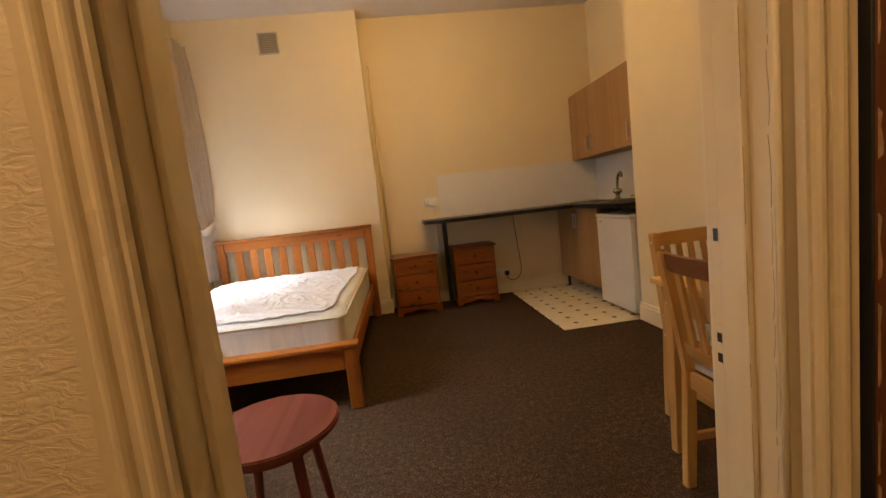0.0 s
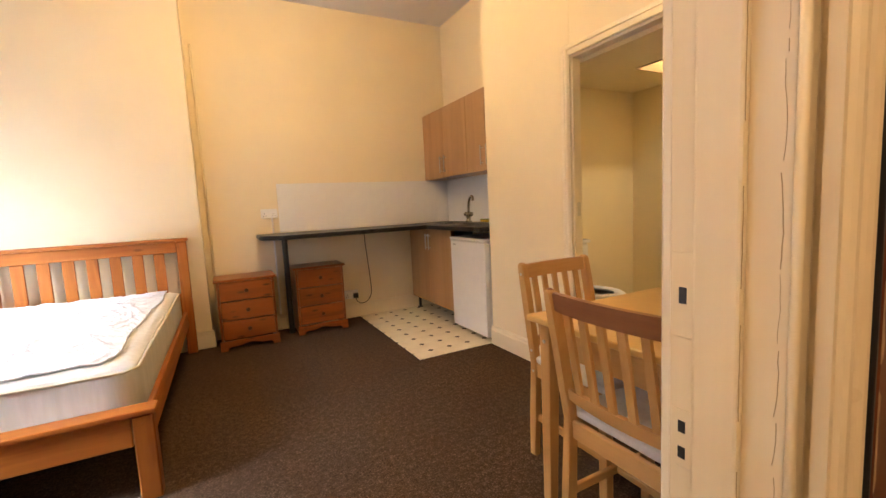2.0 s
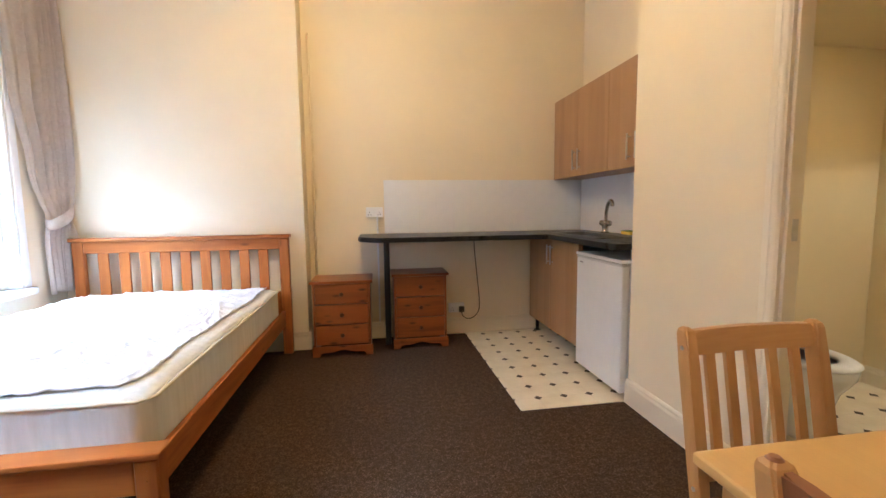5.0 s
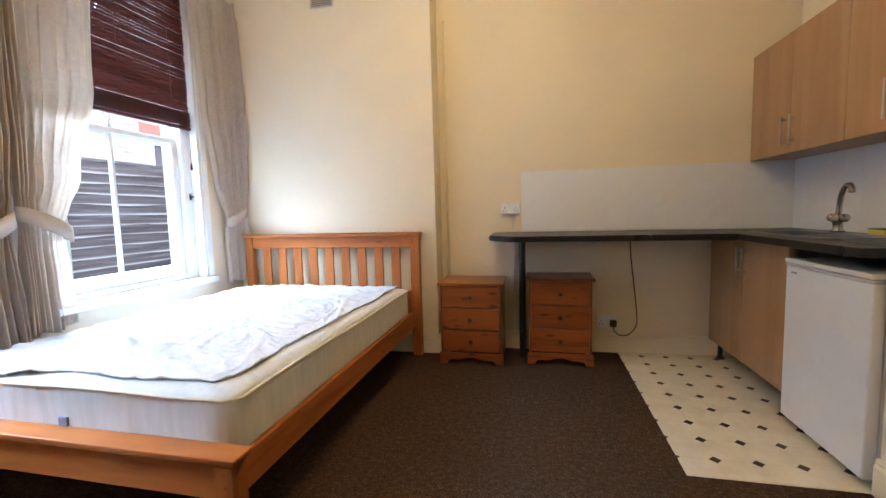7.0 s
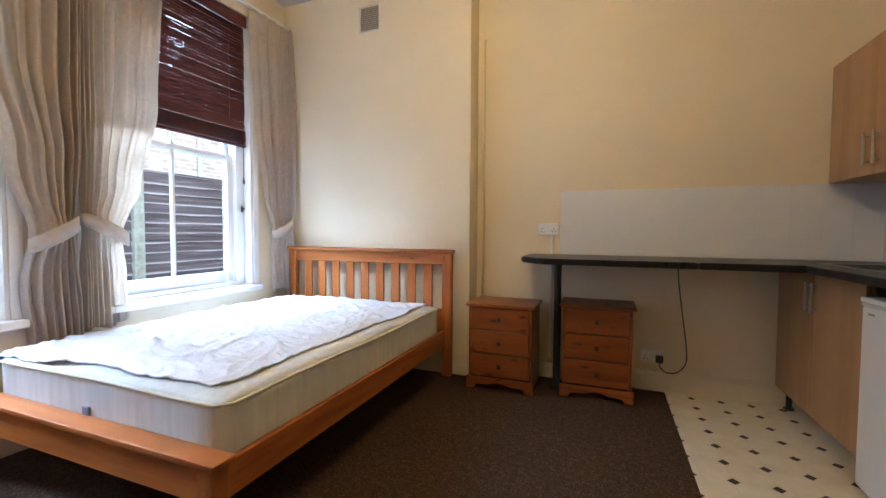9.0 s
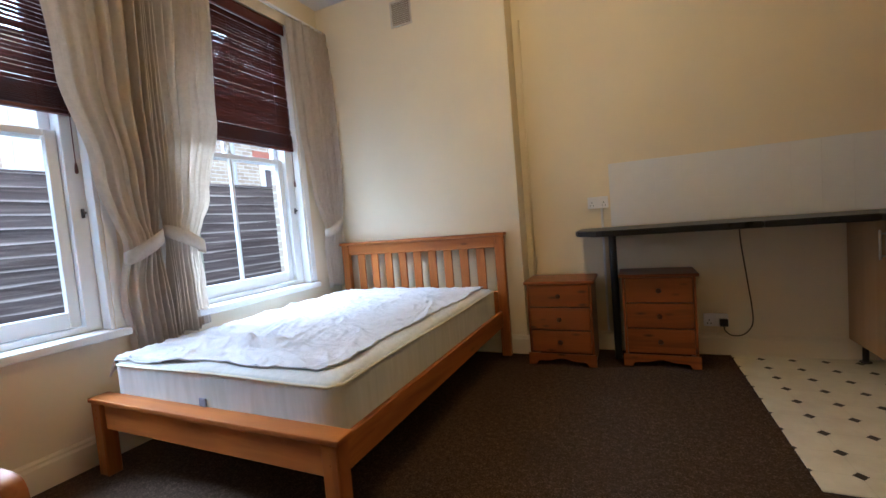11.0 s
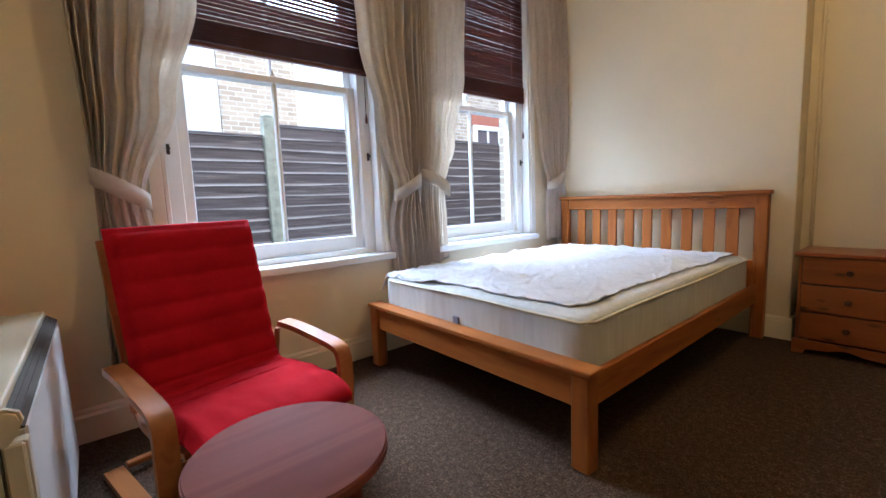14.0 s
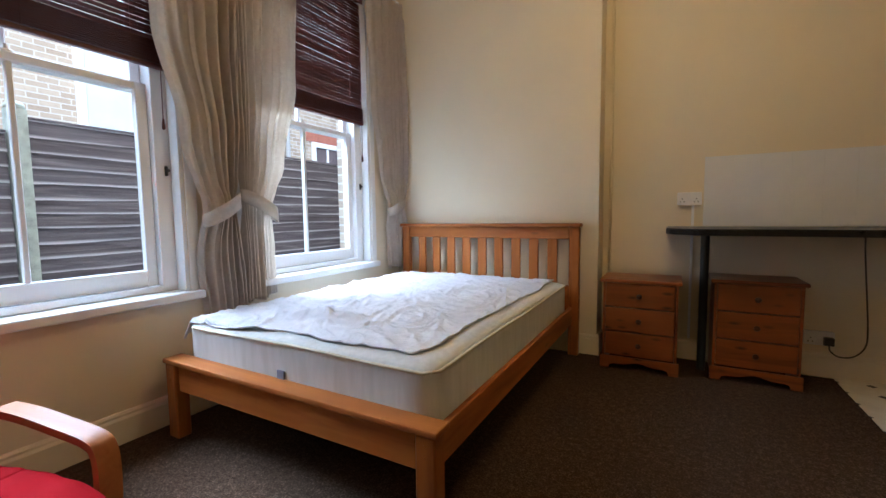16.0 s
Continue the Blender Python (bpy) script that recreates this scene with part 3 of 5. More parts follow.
def sash_window(name, y0, y1):
    """A two-over-two sliding sash in a box frame, with its inner and outer sill."""
    c = (y0 + y1) / 2
    w = thing(name, (0, c, 0), "white painted timber sash window with clear panes", "window", kind="structure")
    hw, fr = (y1 - y0) / 2, 0.095
    for s in (-1, 1):
        part("window_frame", bx(-1.86, s * (hw - 0.0005), ZS + 0.051, -1.735, s * (hw - fr), ZT - 0.0005, 0.004), gloss_white, w)
        part("reveal_lining", bx(-1.7345, s * (hw - 0.0005), ZS + 0.051, XW + 0.004, s * (hw - 0.022), ZT - 0.0005, 0.003), gloss_white, w)
        part("window_architrave", bx(XW + 0.0005, s * (hw + 0.0005), ZS + 0.051, XW + 0.012, s * (hw + 0.058), ZT, 0.003), gloss_white, w)
        part("cord_fastener", join(bx(-1.735, s * (hw - 0.038), 1.275, -1.722, s * (hw - 0.052), 1.325, 0.003), cyl((-1.722, s * (hw - 0.045), 1.30), (-1.705, s * (hw - 0.045), 1.302), 0.007, seg=10)), dark_iron, w, "small dark iron cord fastener")
    part("window_frame", bx(-1.86, -hw + fr + 0.0005, ZT - 0.07, -1.735, hw - fr - 0.0005, ZT - 0.0005, 0.003), gloss_white, w)
    iw = hw - fr - 0.002
    for label, x, z0, z1, low in (("lower_sash", -1.79, ZS + 0.085, 1.735, 0.085), ("upper_sash", -1.835, 1.695, ZT - 0.072, 0.04)):
        top = 0.038 if label == "lower_sash" else 0.05
        sash = part(label, join(
            bx(x - 0.02, -iw, z0, x + 0.02, -iw + 0.05, z1, 0.004), bx(x - 0.02, iw - 0.05, z0, x + 0.02, iw, z1, 0.004),
            bx(x - 0.02, -iw + 0.0505, z0, x + 0.02, iw - 0.0505, z0 + low, 0.004), bx(x - 0.02, -iw + 0.0505, z1 - top, x + 0.02, iw - 0.0505, z1, 0.004),
            bx(x - 0.016, -0.011, z0 + low, x + 0.016, 0.011, z1 - top, 0.004)), gloss_white, w)
        for s in (-1, 1):
            pane = part("pane", bx(x - 0.002, s * 0.0112, z0 + low + 0.0002, x + 0.002, s * (iw - 0.0502), z1 - top - 0.0002, 0), glass_mat, sash)
            pane.visible_shadow = False
    part("sash_lock", join(bx(-1.80, -0.02, 1.7355, -1.775, 0.02, 1.745, 0.002), cyl((-1.787, 0, 1.745), (-1.787, 0, 1.765), 0.008, seg=10)), nickel, w)
    sill = part("window_sill", join(bx(-1.86, -hw - 0.0, ZS + 0.0005, XW, hw, ZS + 0.05, 0.003), bx(XW + 0.0002, -hw - 0.07, ZS + 0.005, XW + 0.055, hw + 0.055, ZS + 0.05, 0.012, 3)), gloss_white, w)
    part("outer_sill", bx(-2.06, -hw - 0.05, ZS - 0.06, -1.965, hw + 0.05, ZS + 0.02, 0.01), plain("stone_sill", (0.5, 0.48, 0.44), 0.8, 0.1, 20, 0.3), w)
    part("bottom_bead", bx(-1.769, -hw + 0.023, ZS + 0.0505, -1.736, hw - 0.023, ZS + 0.084, 0.004), gloss_white, w)
    return w


sash_window("window_1", *W1)
sash_window("window_2", *W2)

# ---- venetian blinds ----
slat_mat = wood("dark_mahogany_slat", (0.105, 0.024, 0.015), (0.052, 0.012, 0.008), "y", 0.42, 0, bump=0.04, spec=0.3)
cord_mat = plain("blind_cord", (0.10, 0.03, 0.022), 0.8)


def venetian_blind(y0, y1, tilt):
    c, hw = (y0 + y1) / 2, (y1 - y0) / 2 - 0.028
    b = thing("venetian_blind", (-1.705, c, 1.80), "half-raised dark mahogany slatted blind in a window", "blind", "blinds in the windows")
    part("head_rail", bx(-0.028, -hw, 0.99, 0.028, hw, 1.045, 0.003), slat_mat, b)
    part("valance", bx(0.0285, -hw - 0.002, 0.965, 0.036, hw + 0.002, 1.05, 0.002), slat_mat, b)
    part("bottom_rail", bx(-0.016, -hw, 0.005, 0.016, hw, 0.026, 0.004), slat_mat, b)
    first = None
    z, step = 0.033, 0.0041
    stack = [z + i * step for i in range(26)]
    free = [stack[-1] + 0.018 + i * 0.0218 for i in range(60) if stack[-1] + 0.018 + i * 0.0218 < 0.975]
    for i, zz in enumerate(stack + free):
        stacked = i < len(stack)
        m = Matrix.Translation((random.uniform(-0.002, 0.002), random.uniform(-0.003, 0.003), zz)) @ Matrix.Rotation(radians(random.uniform(-2, 2) if stacked else tilt + random.uniform(-2.5, 2.5)), 4, "Y") @ Matrix.Rotation(radians(random.uniform(-0.15, 0.15)), 4, "X")
        if first is None:
            first = part("slat", bx(-0.0135, -hw, -0.0011, 0.0135, hw, 0.0011, 0.0008), slat_mat, b)
            first.matrix_basis = m
        else:
            shared(first, "slat", b, m)
    for y in (-hw * 0.72, 0.02, hw * 0.72):
        part("ladder_cord", join(cyl((-0.0165, y, 0.01), (-0.0165, y, 0.99), 0.0012, seg=6), cyl((0.0165, y, 0.01), (0.0165, y, 0.99), 0.0012, seg=6)), cord_mat, b)
    part("pull_cord", tube(curve_points([(0.03, hw - 0.05, 1.0), (0.034, hw - 0.045, 0.3), (0.034, hw - 0.047, -0.24)]), 0.0022, 6), cord_mat, b)
    part("tassel", lathe([(0.003, -0.3), (0.008, -0.295), (0.0075, -0.27), (0.004, -0.245), (0.002, -0.24)], 12), slat_mat, b).matrix_basis = Matrix.Translation((0.034, hw - 0.047, 0))
    return b


venetian_blind(*W1, 64)
venetian_blind(*W2, 71)

# ---- curtains ----


def curtain_cloth():
    """Oatmeal slubby curtain cloth, slightly see-through towards the light."""
    n = Nodes("oatmeal_curtain_cloth", 0.9, spec=0.15)
    weave = n.noise(420, 2, 0.6)
    slub = n.noise(34, 4, 0.65, None, 0.6)
    c = n.ramp(slub, (0.3, (0.72, 0.65, 0.56)), (0.7, (0.82, 0.755, 0.665)))
    c = n.mix(n.math("MULTIPLY", weave, 0.18), c, (0.55, 0.47, 0.38))
    n.color(c)
    n.bump(n.math("ADD", n.math("MULTIPLY", weave, 0.5), slub), 0.6, 0.004)
    t = n.node("ShaderNodeBsdfTranslucent", Color=c)
    mix = n.node("ShaderNodeMixShader", Fac=0.54)
    n.tree.links.new(n.bsdf.outputs[0], mix.inputs[1])
    n.tree.links.new(t.outputs[0], mix.inputs[2])
    n.tree.links.new(mix.outputs[0], n.tree.nodes["Material Output"].inputs["Surface"])
    return n.mat


cloth_mat = curtain_cloth()


def spline(keys, v):
    for (a, x), (b, y) in zip(keys, keys[1:]):
        if a <= v <= b:
            t = (v - a) / (b - a)
            t = t * t * (3 - 2 * t)
            return x + (y - x) * t
    return keys[-1][1]


def curtain(label, left, right, zt, zb, tie, folds, seed, side):
    """A tied-back pleated curtain. left, right: (height, y) from the bottom up; tie: height of the band; side: the end that the band is drawn to."""
    rnd = random.Random(seed)
    ph = [rnd.uniform(0, 6.28) for _ in range(6)]
    # folds of uneven width and depth
    cuts = [0.0]
    for k in range(folds):
        gathered = (k + 0.5) / folds if side > 0 else 1 - (k + 0.5) / folds
        cuts.append(cuts[-1] + rnd.uniform(0.7, 1.3) * (2.9 - 2.55 * gathered ** 0.6))
    cuts = [q / cuts[-1] for q in cuts]
    deep = [rnd.uniform(0.6, 1.15) * (0.24 + 0.96 * ((k + 0.5) / folds if side > 0 else 1 - (k + 0.5) / folds)) for k in range(folds)]
    bm, rows, nu, nv = bmesh.new(), [], 176, 96
    for j in range(nv + 1):
        v = j / nv
        z = zb + (zt - zb) * v
        a, b = spline(left, z), spline(right, z)
        width = b - a
        near = math.exp(-((z - tie) / 0.12) ** 2)
        below = min(1, max(0, (tie - z) / 0.35))
        amp = 0.039 * (1 - 0.6 * near) * (1 + 0.35 * below) * (0.7 if z > zt - 0.12 else 1.0)
        row = []
        for i in range(nu + 1):
            u = i / nu
            w = min(0.9999, max(0.0, u + 0.028 * math.sin(1.9 * z + ph[0]) * math.sin(math.pi * u) + 0.015 * math.sin(6 * u + 3.1 * z + ph[1]) * math.sin(math.pi * u)))
            k = max(q for q in range(folds) if cuts[q] <= w)
            t = (w - cuts[k]) / (cuts[k + 1] - cuts[k])
            x = amp * (deep[k] * (1 - math.cos(2 * math.pi * t)) - 1)
            fine = noise.noise(Vector((u * folds * 2.2, z * 1.3, seed))) * 0.008 + noise.noise(Vector((u * folds * 4.5, z * 5.0, seed + 7))) * 0.0035
            x += fine * (1 - 0.4 * near) + 0.014 * math.sin(4 * u + 1.7 * z + ph[4]) + 0.026 * near * math.sin(math.pi * u)
            x += 0.006 * math.sin(46 * z + 9 * u + ph[2]) * math.exp(-((z - tie - 0.10) / 0.08) ** 2)
            y = a + width * (u + 0.012 * math.sin(2 * math.pi * folds * w + ph[5]) * math.sin(math.pi * u))
            row.append(bm.verts.new((x, y, z + (0.012 * math.sin(9 * u + ph[1]) if j == 0 else 0))))
        rows.append(row)
    for p, q in zip(rows, rows[1:]):
        for i in range(nu):
            bm.faces.new((p[i], p[i + 1], q[i + 1], q[i]))
    # the hem turns back so that the cloth has an edge
    t = thing("curtain", (-1.575, 0, 0), label, "curtain", "curtains at the windows")
    cloth = part("drape", bm, cloth_mat, t, smooth=True)
    m = cloth.modifiers.new("thickness", "SOLIDIFY")
    m.thickness = 0.003
    a, b = spline(left, tie), spline(right, tie)
    band = bmesh.new()
    ring = []
    n = 40
    lift = 0.06 if side > 0 else -0.06
    for k in range(n):
        ang = 2 * math.pi * k / n
        y = (a + b) / 2 + ((b - a) / 2 + 0.012) * math.cos(ang)
        x = 0.012 + 0.058 * math.sin(ang)
        dz = lift * math.cos(ang)
        hgt = 0.034 + 0.010 * math.sin(ang)
        ring.append((band.verts.new((x, y, tie + dz - hgt)), band.verts.new((x * 1.04, y, tie + dz)), band.verts.new((x, y, tie + dz + hgt))))
    for k in range(n):
        p, q = ring[k], ring[(k + 1) % n]
        band.faces.new((p[0], q[0], q[1], p[1])), band.faces.new((p[1], q[1], q[2], p[2]))
    tb = part("tieback", band, cloth_mat, t, smooth=True)
    m = tb.modifiers.new("thickness", "SOLIDIFY")
    m.thickness = 0.004
    return t


ZR = 2.90
full = "oatmeal woven curtain tied back beside a sash window"
curtain(full + " by the corner", [(0.30, -3.62), (1.10, -3.60), (2.0, -3.62), (ZR, -3.62)], [(0.30, -3.36), (0.8, -3.38), (1.08, -3.42), (1.5, -3.26), (2.0, -3.13), (ZR, -3.06)], ZR, 0.30, 1.10, 8, 3, -1)
curtain(full + ", meeting its neighbour", [(0.50, -2.09), (0.85, -2.12), (1.10, -2.095), (1.5, -2.185), (2.0, -2.29), (ZR, -2.36)], [(0.50, -1.895), (1.10, -1.905), (1.6, -1.86), (ZR, -1.84)], ZR, 0.50, 1.10, 8, 5, 1)
curtain("oatmeal woven curtain hanging over the bed edge, tied back", [(0.56, -1.875), (1.10, -1.872), (1.6, -1.855), (ZR, -1.84)], [(0.56, -1.60), (0.85, -1.615), (1.10, -1.655), (1.4, -1.53), (1.9, -1.42), (ZR, -1.36)], ZR, 0.56, 1.12, 8, 8, -1)
curtain(full + " near the headboard", [(0.60, -0.43), (1.10, -0.445), (1.5, -0.52), (2.0, -0.60), (ZR, -0.66)], [(0.60, -0.245), (1.10, -0.26), (1.6, -0.235), (ZR, -0.225)], ZR, 0.60, 1.15, 7, 13, 1)

rail = thing("curtain_rail", (-1.60, -1.92, 2.90), "white curtain rail fixed over the windows", "curtain rail")
part("track", bx(-0.012, -1.75, 0.012, 0.012, 1.70, 0.035, 0.003), white_plastic, rail)
for y in (-1.6, -0.8, 0.0, 0.8, 1.6):
    part("bracket", bx(-0.0595, y - 0.015, 0.012, -0.0125, y + 0.015, 0.045, 0.003), white_plastic, rail)

# ---- bed ----
px, py, pz = [wood("honey_pine_" + a, (0.44, 0.150, 0.021), (0.25, 0.066, 0.010), a, 0.42, 0.6, spec=0.32) for a in "xyz"]
bed = thing("bed", (-0.775, -1.29, 0), "honey pine double bed frame with a slatted headboard", "bed")
BW = 0.775
for s in (-1, 1):
    part("headboard_post", bx(s * BW, 0.99, 0, s * (BW - 0.075), 1.042, 0.955, 0.006), pz, bed)
    part("foot_post", bx(s * (BW - 0.030), -1.075, 0, s * (BW - 0.105), -1.008, 0.365, 0.006), pz, bed)
    part("side_rail", bx(s * (BW - 0.045), -1.0075, 0.235, s * (BW - 0.072), 0.9895, 0.364, 0.005), py, bed)
    part("ledge", bx(s * (BW - 0.0725), -0.93, 0.24, s * (BW - 0.10), 0.985, 0.27, 0.002), py, bed)
    for y in (-1.0757,):
        for dz in (0.29, 0.33):
            part("bolt_plug", cyl((s * (BW - 0.067), y, dz), (s * (BW - 0.067), y - 0.003, dz), 0.006, seg=12), px, bed)
part("headboard_cap", bx(-BW - 0.012, 0.975, 0.9555, BW + 0.012, 1.056, 0.983, 0.008, 2), px, bed)
part("headboard_rail", bx(-BW + 0.0755, 1.0, 0.865, BW - 0.0755, 1.03, 0.955, 0.004), px, bed)
part("headboard_rail", bx(-BW + 0.0755, 1.0, 0.30, BW - 0.0755, 1.03, 0.52, 0.004), px, bed)
slat = None
for i in range(9):
    x = -0.575 + 1.15 * i / 8
    if slat is None:
        slat = part("headboard_slat", bx(-0.037, 1.006, 0.5205, 0.037, 1.024, 0.8645, 0.003), pz, bed)
        slat.location.x = x
    else:
        shared(slat, "headboard_slat", bed, Matrix.Translation((x, 0, 0)))
part("foot_rail", bx(-BW + 0.1105, -1.06, 0.235, BW - 0.1105, -1.03, 0.365, 0.004), px, bed)
part("foot_cap", bx(-BW + 0.020, -1.082, 0.3655, BW - 0.020, -0.99, 0.388, 0.006, 2), px, bed)
bslat = None
for i in range(12):
    y = -0.88 + i * 0.16
    if bslat is None:
        bslat = part("bed_slat", bx(-BW + 0.0735, -0.035, 0.2705, BW - 0.0735, 0.035, 0.288, 0.002), px, bed)
        bslat.location.y = y
    else:
        shared(bslat, "bed_slat", bed, Matrix.Translation((0, y, 0)))


def ticking():
    """Pale damask mattress ticking: fine stripes, bluish border shading, faint stains."""
    n = Nodes("mattress_ticking", 0.85, spec=0.2)
    st = n.noise(1.0, 3, 0.6, n.mapped((30, 30, 4)))
    c = n.ramp(st, (0.3, (0.60, 0.60, 0.555)), (0.7, (0.70, 0.70, 0.665)))
    c = n.mix(n.ramp(n.noise(4, 5, 0.6), (0.55, (0, 0, 0)), (0.8, (0.22, 0.22, 0.22))), c, (0.46, 0.47, 0.48))
    n.color(c)
    return n.bump(n.math("ADD", n.noise(160, 2), n.math("MULTIPLY", st, 2.0)), 0.2, 0.003).mat


def soft_block(x0, x1, y0, y1, z0, z1, r, crown, nx=40, ny=50, nz=10, seed=1):
    """A padded block with rounded corners and a gently uneven surface."""
    bm = bx(x0, y0, z0, x1, y1, z1, 0)
    bmesh.ops.subdivide_edges(bm, edges=bm.edges[:], cuts=24, use_grid_fill=True)
    c = Vector(((x0 + x1) / 2, (y0 + y1) / 2, (z0 + z1) / 2))
    half = Vector(((x1 - x0) / 2, (y1 - y0) / 2, (z1 - z0) / 2))
    for v in bm.verts:
        d = v.co - c
        core = Vector([max(-h + r, min(h - r, q)) for q, h in zip(d, half)])
        out = d - core
        if out.length > 1e-6:
            d = core + out.normalized() * r
        k = (1 - (d.x / half.x) ** 2) * (1 - (d.y / half.y) ** 2)
        p = Vector((v.co.x * 4, v.co.y * 4, v.co.z * 6 + seed))
        d.z += crown * k * (1 if d.z > 0 else 0) + 0.004 * noise.noise(p)
        if abs(d.z) < half.z * 0.8:
            d.x *= 1 + 0.006 * math.sin(d.y * 16)
            d.y *= 1 + 0.003 * math.sin(d.x * 14)
        v.co = c + d
    return bm


mattress = thing("mattress", (-0.775, -1.29, 0.2885), "bare pale quilted double mattress with piped edges", "mattress")
MZ = 0.27
part("padding", soft_block(-0.695, 0.695, -0.99, 0.96, 0, MZ, 0.05, 0.02), ticking(), mattress, smooth=True)
edge = [(-0.645, -0.985), (0.645, -0.985), (0.69, -0.94), (0.69, 0.905), (0.645, 0.95), (-0.645, 0.95), (-0.69, 0.905), (-0.69, -0.94), (-0.645, -0.985), (-0.6, -0.985)]
piping = plain("mattress_piping", (0.66, 0.60, 0.44), 0.8)
for z in (MZ - 0.028, 0.03):
    pts = []
    for (ax, ay), (bx_, by) in zip(edge, edge[1:]):
        for k in range(6):
            u = k / 6
            x, y = ax + (bx_ - ax) * u, ay + (by - ay) * u
            pts.append((x * 1.006, y * 1.004, z + 0.004 * math.sin(x * 6 + y * 5)))
    part("piping", tube(pts, 0.0065, 8), piping, mattress, smooth=True)
part("label_tab", bx(-0.055, -0.999, 0.050, -0.012, -0.990, 0.135, 0.003), plain("blue_grey_tab", (0.22, 0.23, 0.30), 0.8), mattress, "small blue-grey stitched tab")


def protector_cloth():
    n = Nodes("white_crinkled_cotton", 0.8, spec=0.2)
    cr = n.noise(22, 5, 0.6, None, 1.0)
    n.color(n.ramp(cr, (0.3, (0.66, 0.65, 0.67)), (0.7, (0.76, 0.75, 0.77))))
    return n.bump(n.math("ADD", cr, n.math("MULTIPLY", n.noise(70, 4), 0.4)), 0.55, 0.012).mat


def protector():
    """A crumpled cotton sheet lying askew over the mattress, hanging a little over its window side."""
    bm, rows, nx, ny = bmesh.new(), [], 150, 210
    for j in range(ny + 1):
        v = j / ny
        y = -0.985 + 1.84 * v
        x0 = -0.73 + 0.02 * math.sin(5 * v)
        x1 = 0.56 + 0.05 * min(1, v / 0.06) ** 0.6 - 0.012 * math.sin(6.0 * v) + 0.008 * math.sin(19 * v)
        row = []
        for i in range(nx + 1):
            u = i / nx
            x = x0 + (x1 - x0) * u
            yy = y + (0.055 * min(1, max(0, (u - 0.15) / 0.35)) + 0.010 * math.sin(15 * u)) * (1 - v) + 0.05 * (u - 0.3) * v
            k = max(0, 1 - (x / 0.70) ** 2) * max(0, 1 - (y / 0.99) ** 2)
            z = MZ + 0.020 * k + 0.007
            p = Vector((x * 3.2, yy * 3.0, 0.3))
            w = 1 - abs(noise.noise(p)) * 2
            w2 = 1 - abs(noise.noise(Vector((x * 8 + 2 * w, yy * 7, 4.0)))) * 2
            z += 0.013 * max(0, w) ** 5 + 0.010 * max(0, w2) ** 4 + 0.004 * max(0, noise.noise(Vector((x * 22, yy * 20, 2))))
            w3 = 1 - abs(noise.noise(Vector((x * 11 + 1.5 * w, yy * 15 + w2, 9.0)))) * 2.4
            w4 = 1 - abs(noise.noise(Vector((x * 27 + w2, yy * 22, 15.0)))) * 2.4
            inner = min(1, 7 * u, 9 * (1 - u), 9 * v, 9 * (1 - v))
            z += (0.0062 * max(0, w3) ** 3 + 0.0028 * max(0, w4) ** 2) * inner
            z += 0.050 * math.exp(-((yy + 0.72 - 0.12 * x) / 0.05) ** 2) * math.exp(-((x + 0.05) / 0.26) ** 2)
            over = max(0, -x - 0.68) + max(0, -yy - 0.965)
            z -= over * 1.6
            row.append(bm.verts.new((x, yy, z)))
        rows.append(row)
    hem = [v.co.copy() for v in rows[0]] + [r[-1].co.copy() for r in rows[1:]]
    for p, q in zip(rows, rows[1:]):
        for i in range(nx):
            bm.faces.new((p[i], p[i + 1], q[i + 1], q[i]))
    return bm, hem


sheet = thing("mattress_protector", (-0.775, -1.29, 0.2885), "crumpled white cotton mattress protector lying askew", "bed sheet")
cotton = protector_cloth()
cloth_bm, hem = protector()
ob = part("cloth", cloth_bm, cotton, sheet, smooth=True)
part("hem", tube(hem[::2], 0.0045, 6), cotton, sheet, smooth=True)
m = ob.modifiers.new("thickness", "SOLIDIFY")
m.thickness = 0.005

# ---- bedside cabinets ----
kx, kz = wood("knotty_pine_x", (0.31, 0.088, 0.013), (0.14, 0.035, 0.006), "x", 0.3, 0.95), wood("knotty_pine_z", (0.30, 0.085, 0.013), (0.14, 0.035, 0.006), "z", 0.3, 0.95)
knob_mat = wood("turned_dark_knob", (0.085, 0.030, 0.012), (0.05, 0.018, 0.008), "x", 0.3, 0)


def bedside(at, w, d, h, label, gap, turn=0.0):
    """Three-drawer pine bedside cabinet on a plinth with a scalloped front. Its front faces -y."""
    t = thing("bedside_cabinet", at, label, "bedside cabinet", "pine bedside cabinets", turn=turn)
    hw = w / 2
    part("top", bx(-hw - 0.008, -0.012, h - 0.022, hw + 0.008, d, h, 0.007, 3), kx, t)
    for s in (-1, 1):
        part("side_panel", bx(s * (hw - 0.012), 0.002, 0.0, s * (hw - 0.028), d - 0.002, h - 0.0225, 0.002), kz, t)
    part("back_panel", bx(-hw + 0.0285, d - 0.012, 0.02, hw - 0.0285, d - 0.004, h - 0.0225, 0.001), kz, t)
    # scalloped plinth
    prof = [(-hw, 0), (-hw + 0.055, 0)]
    for k in range(13):
        u = k / 12
        prof.append((-hw + 0.065 + (w - 0.13) * u, 0.018 + 0.028 * math.sin(math.pi * u) ** 0.7 + 0.007 * math.cos(4 * math.pi * u)))
    prof += [(hw - 0.055, 0), (hw, 0), (hw, 0.085), (-hw, 0.085)]
    pl = prism(prof, 0, 0.016, 0.002)
    part("plinth", moved(pl, Matrix.Translation((0, 0.004, 0)) @ Matrix.Rotation(radians(90), 4, "X")), kx, t)
    dh = (h - 0.022 - 0.09) / 3
    for i in range(3):
        z0 = 0.09 + i * dh + 0.003
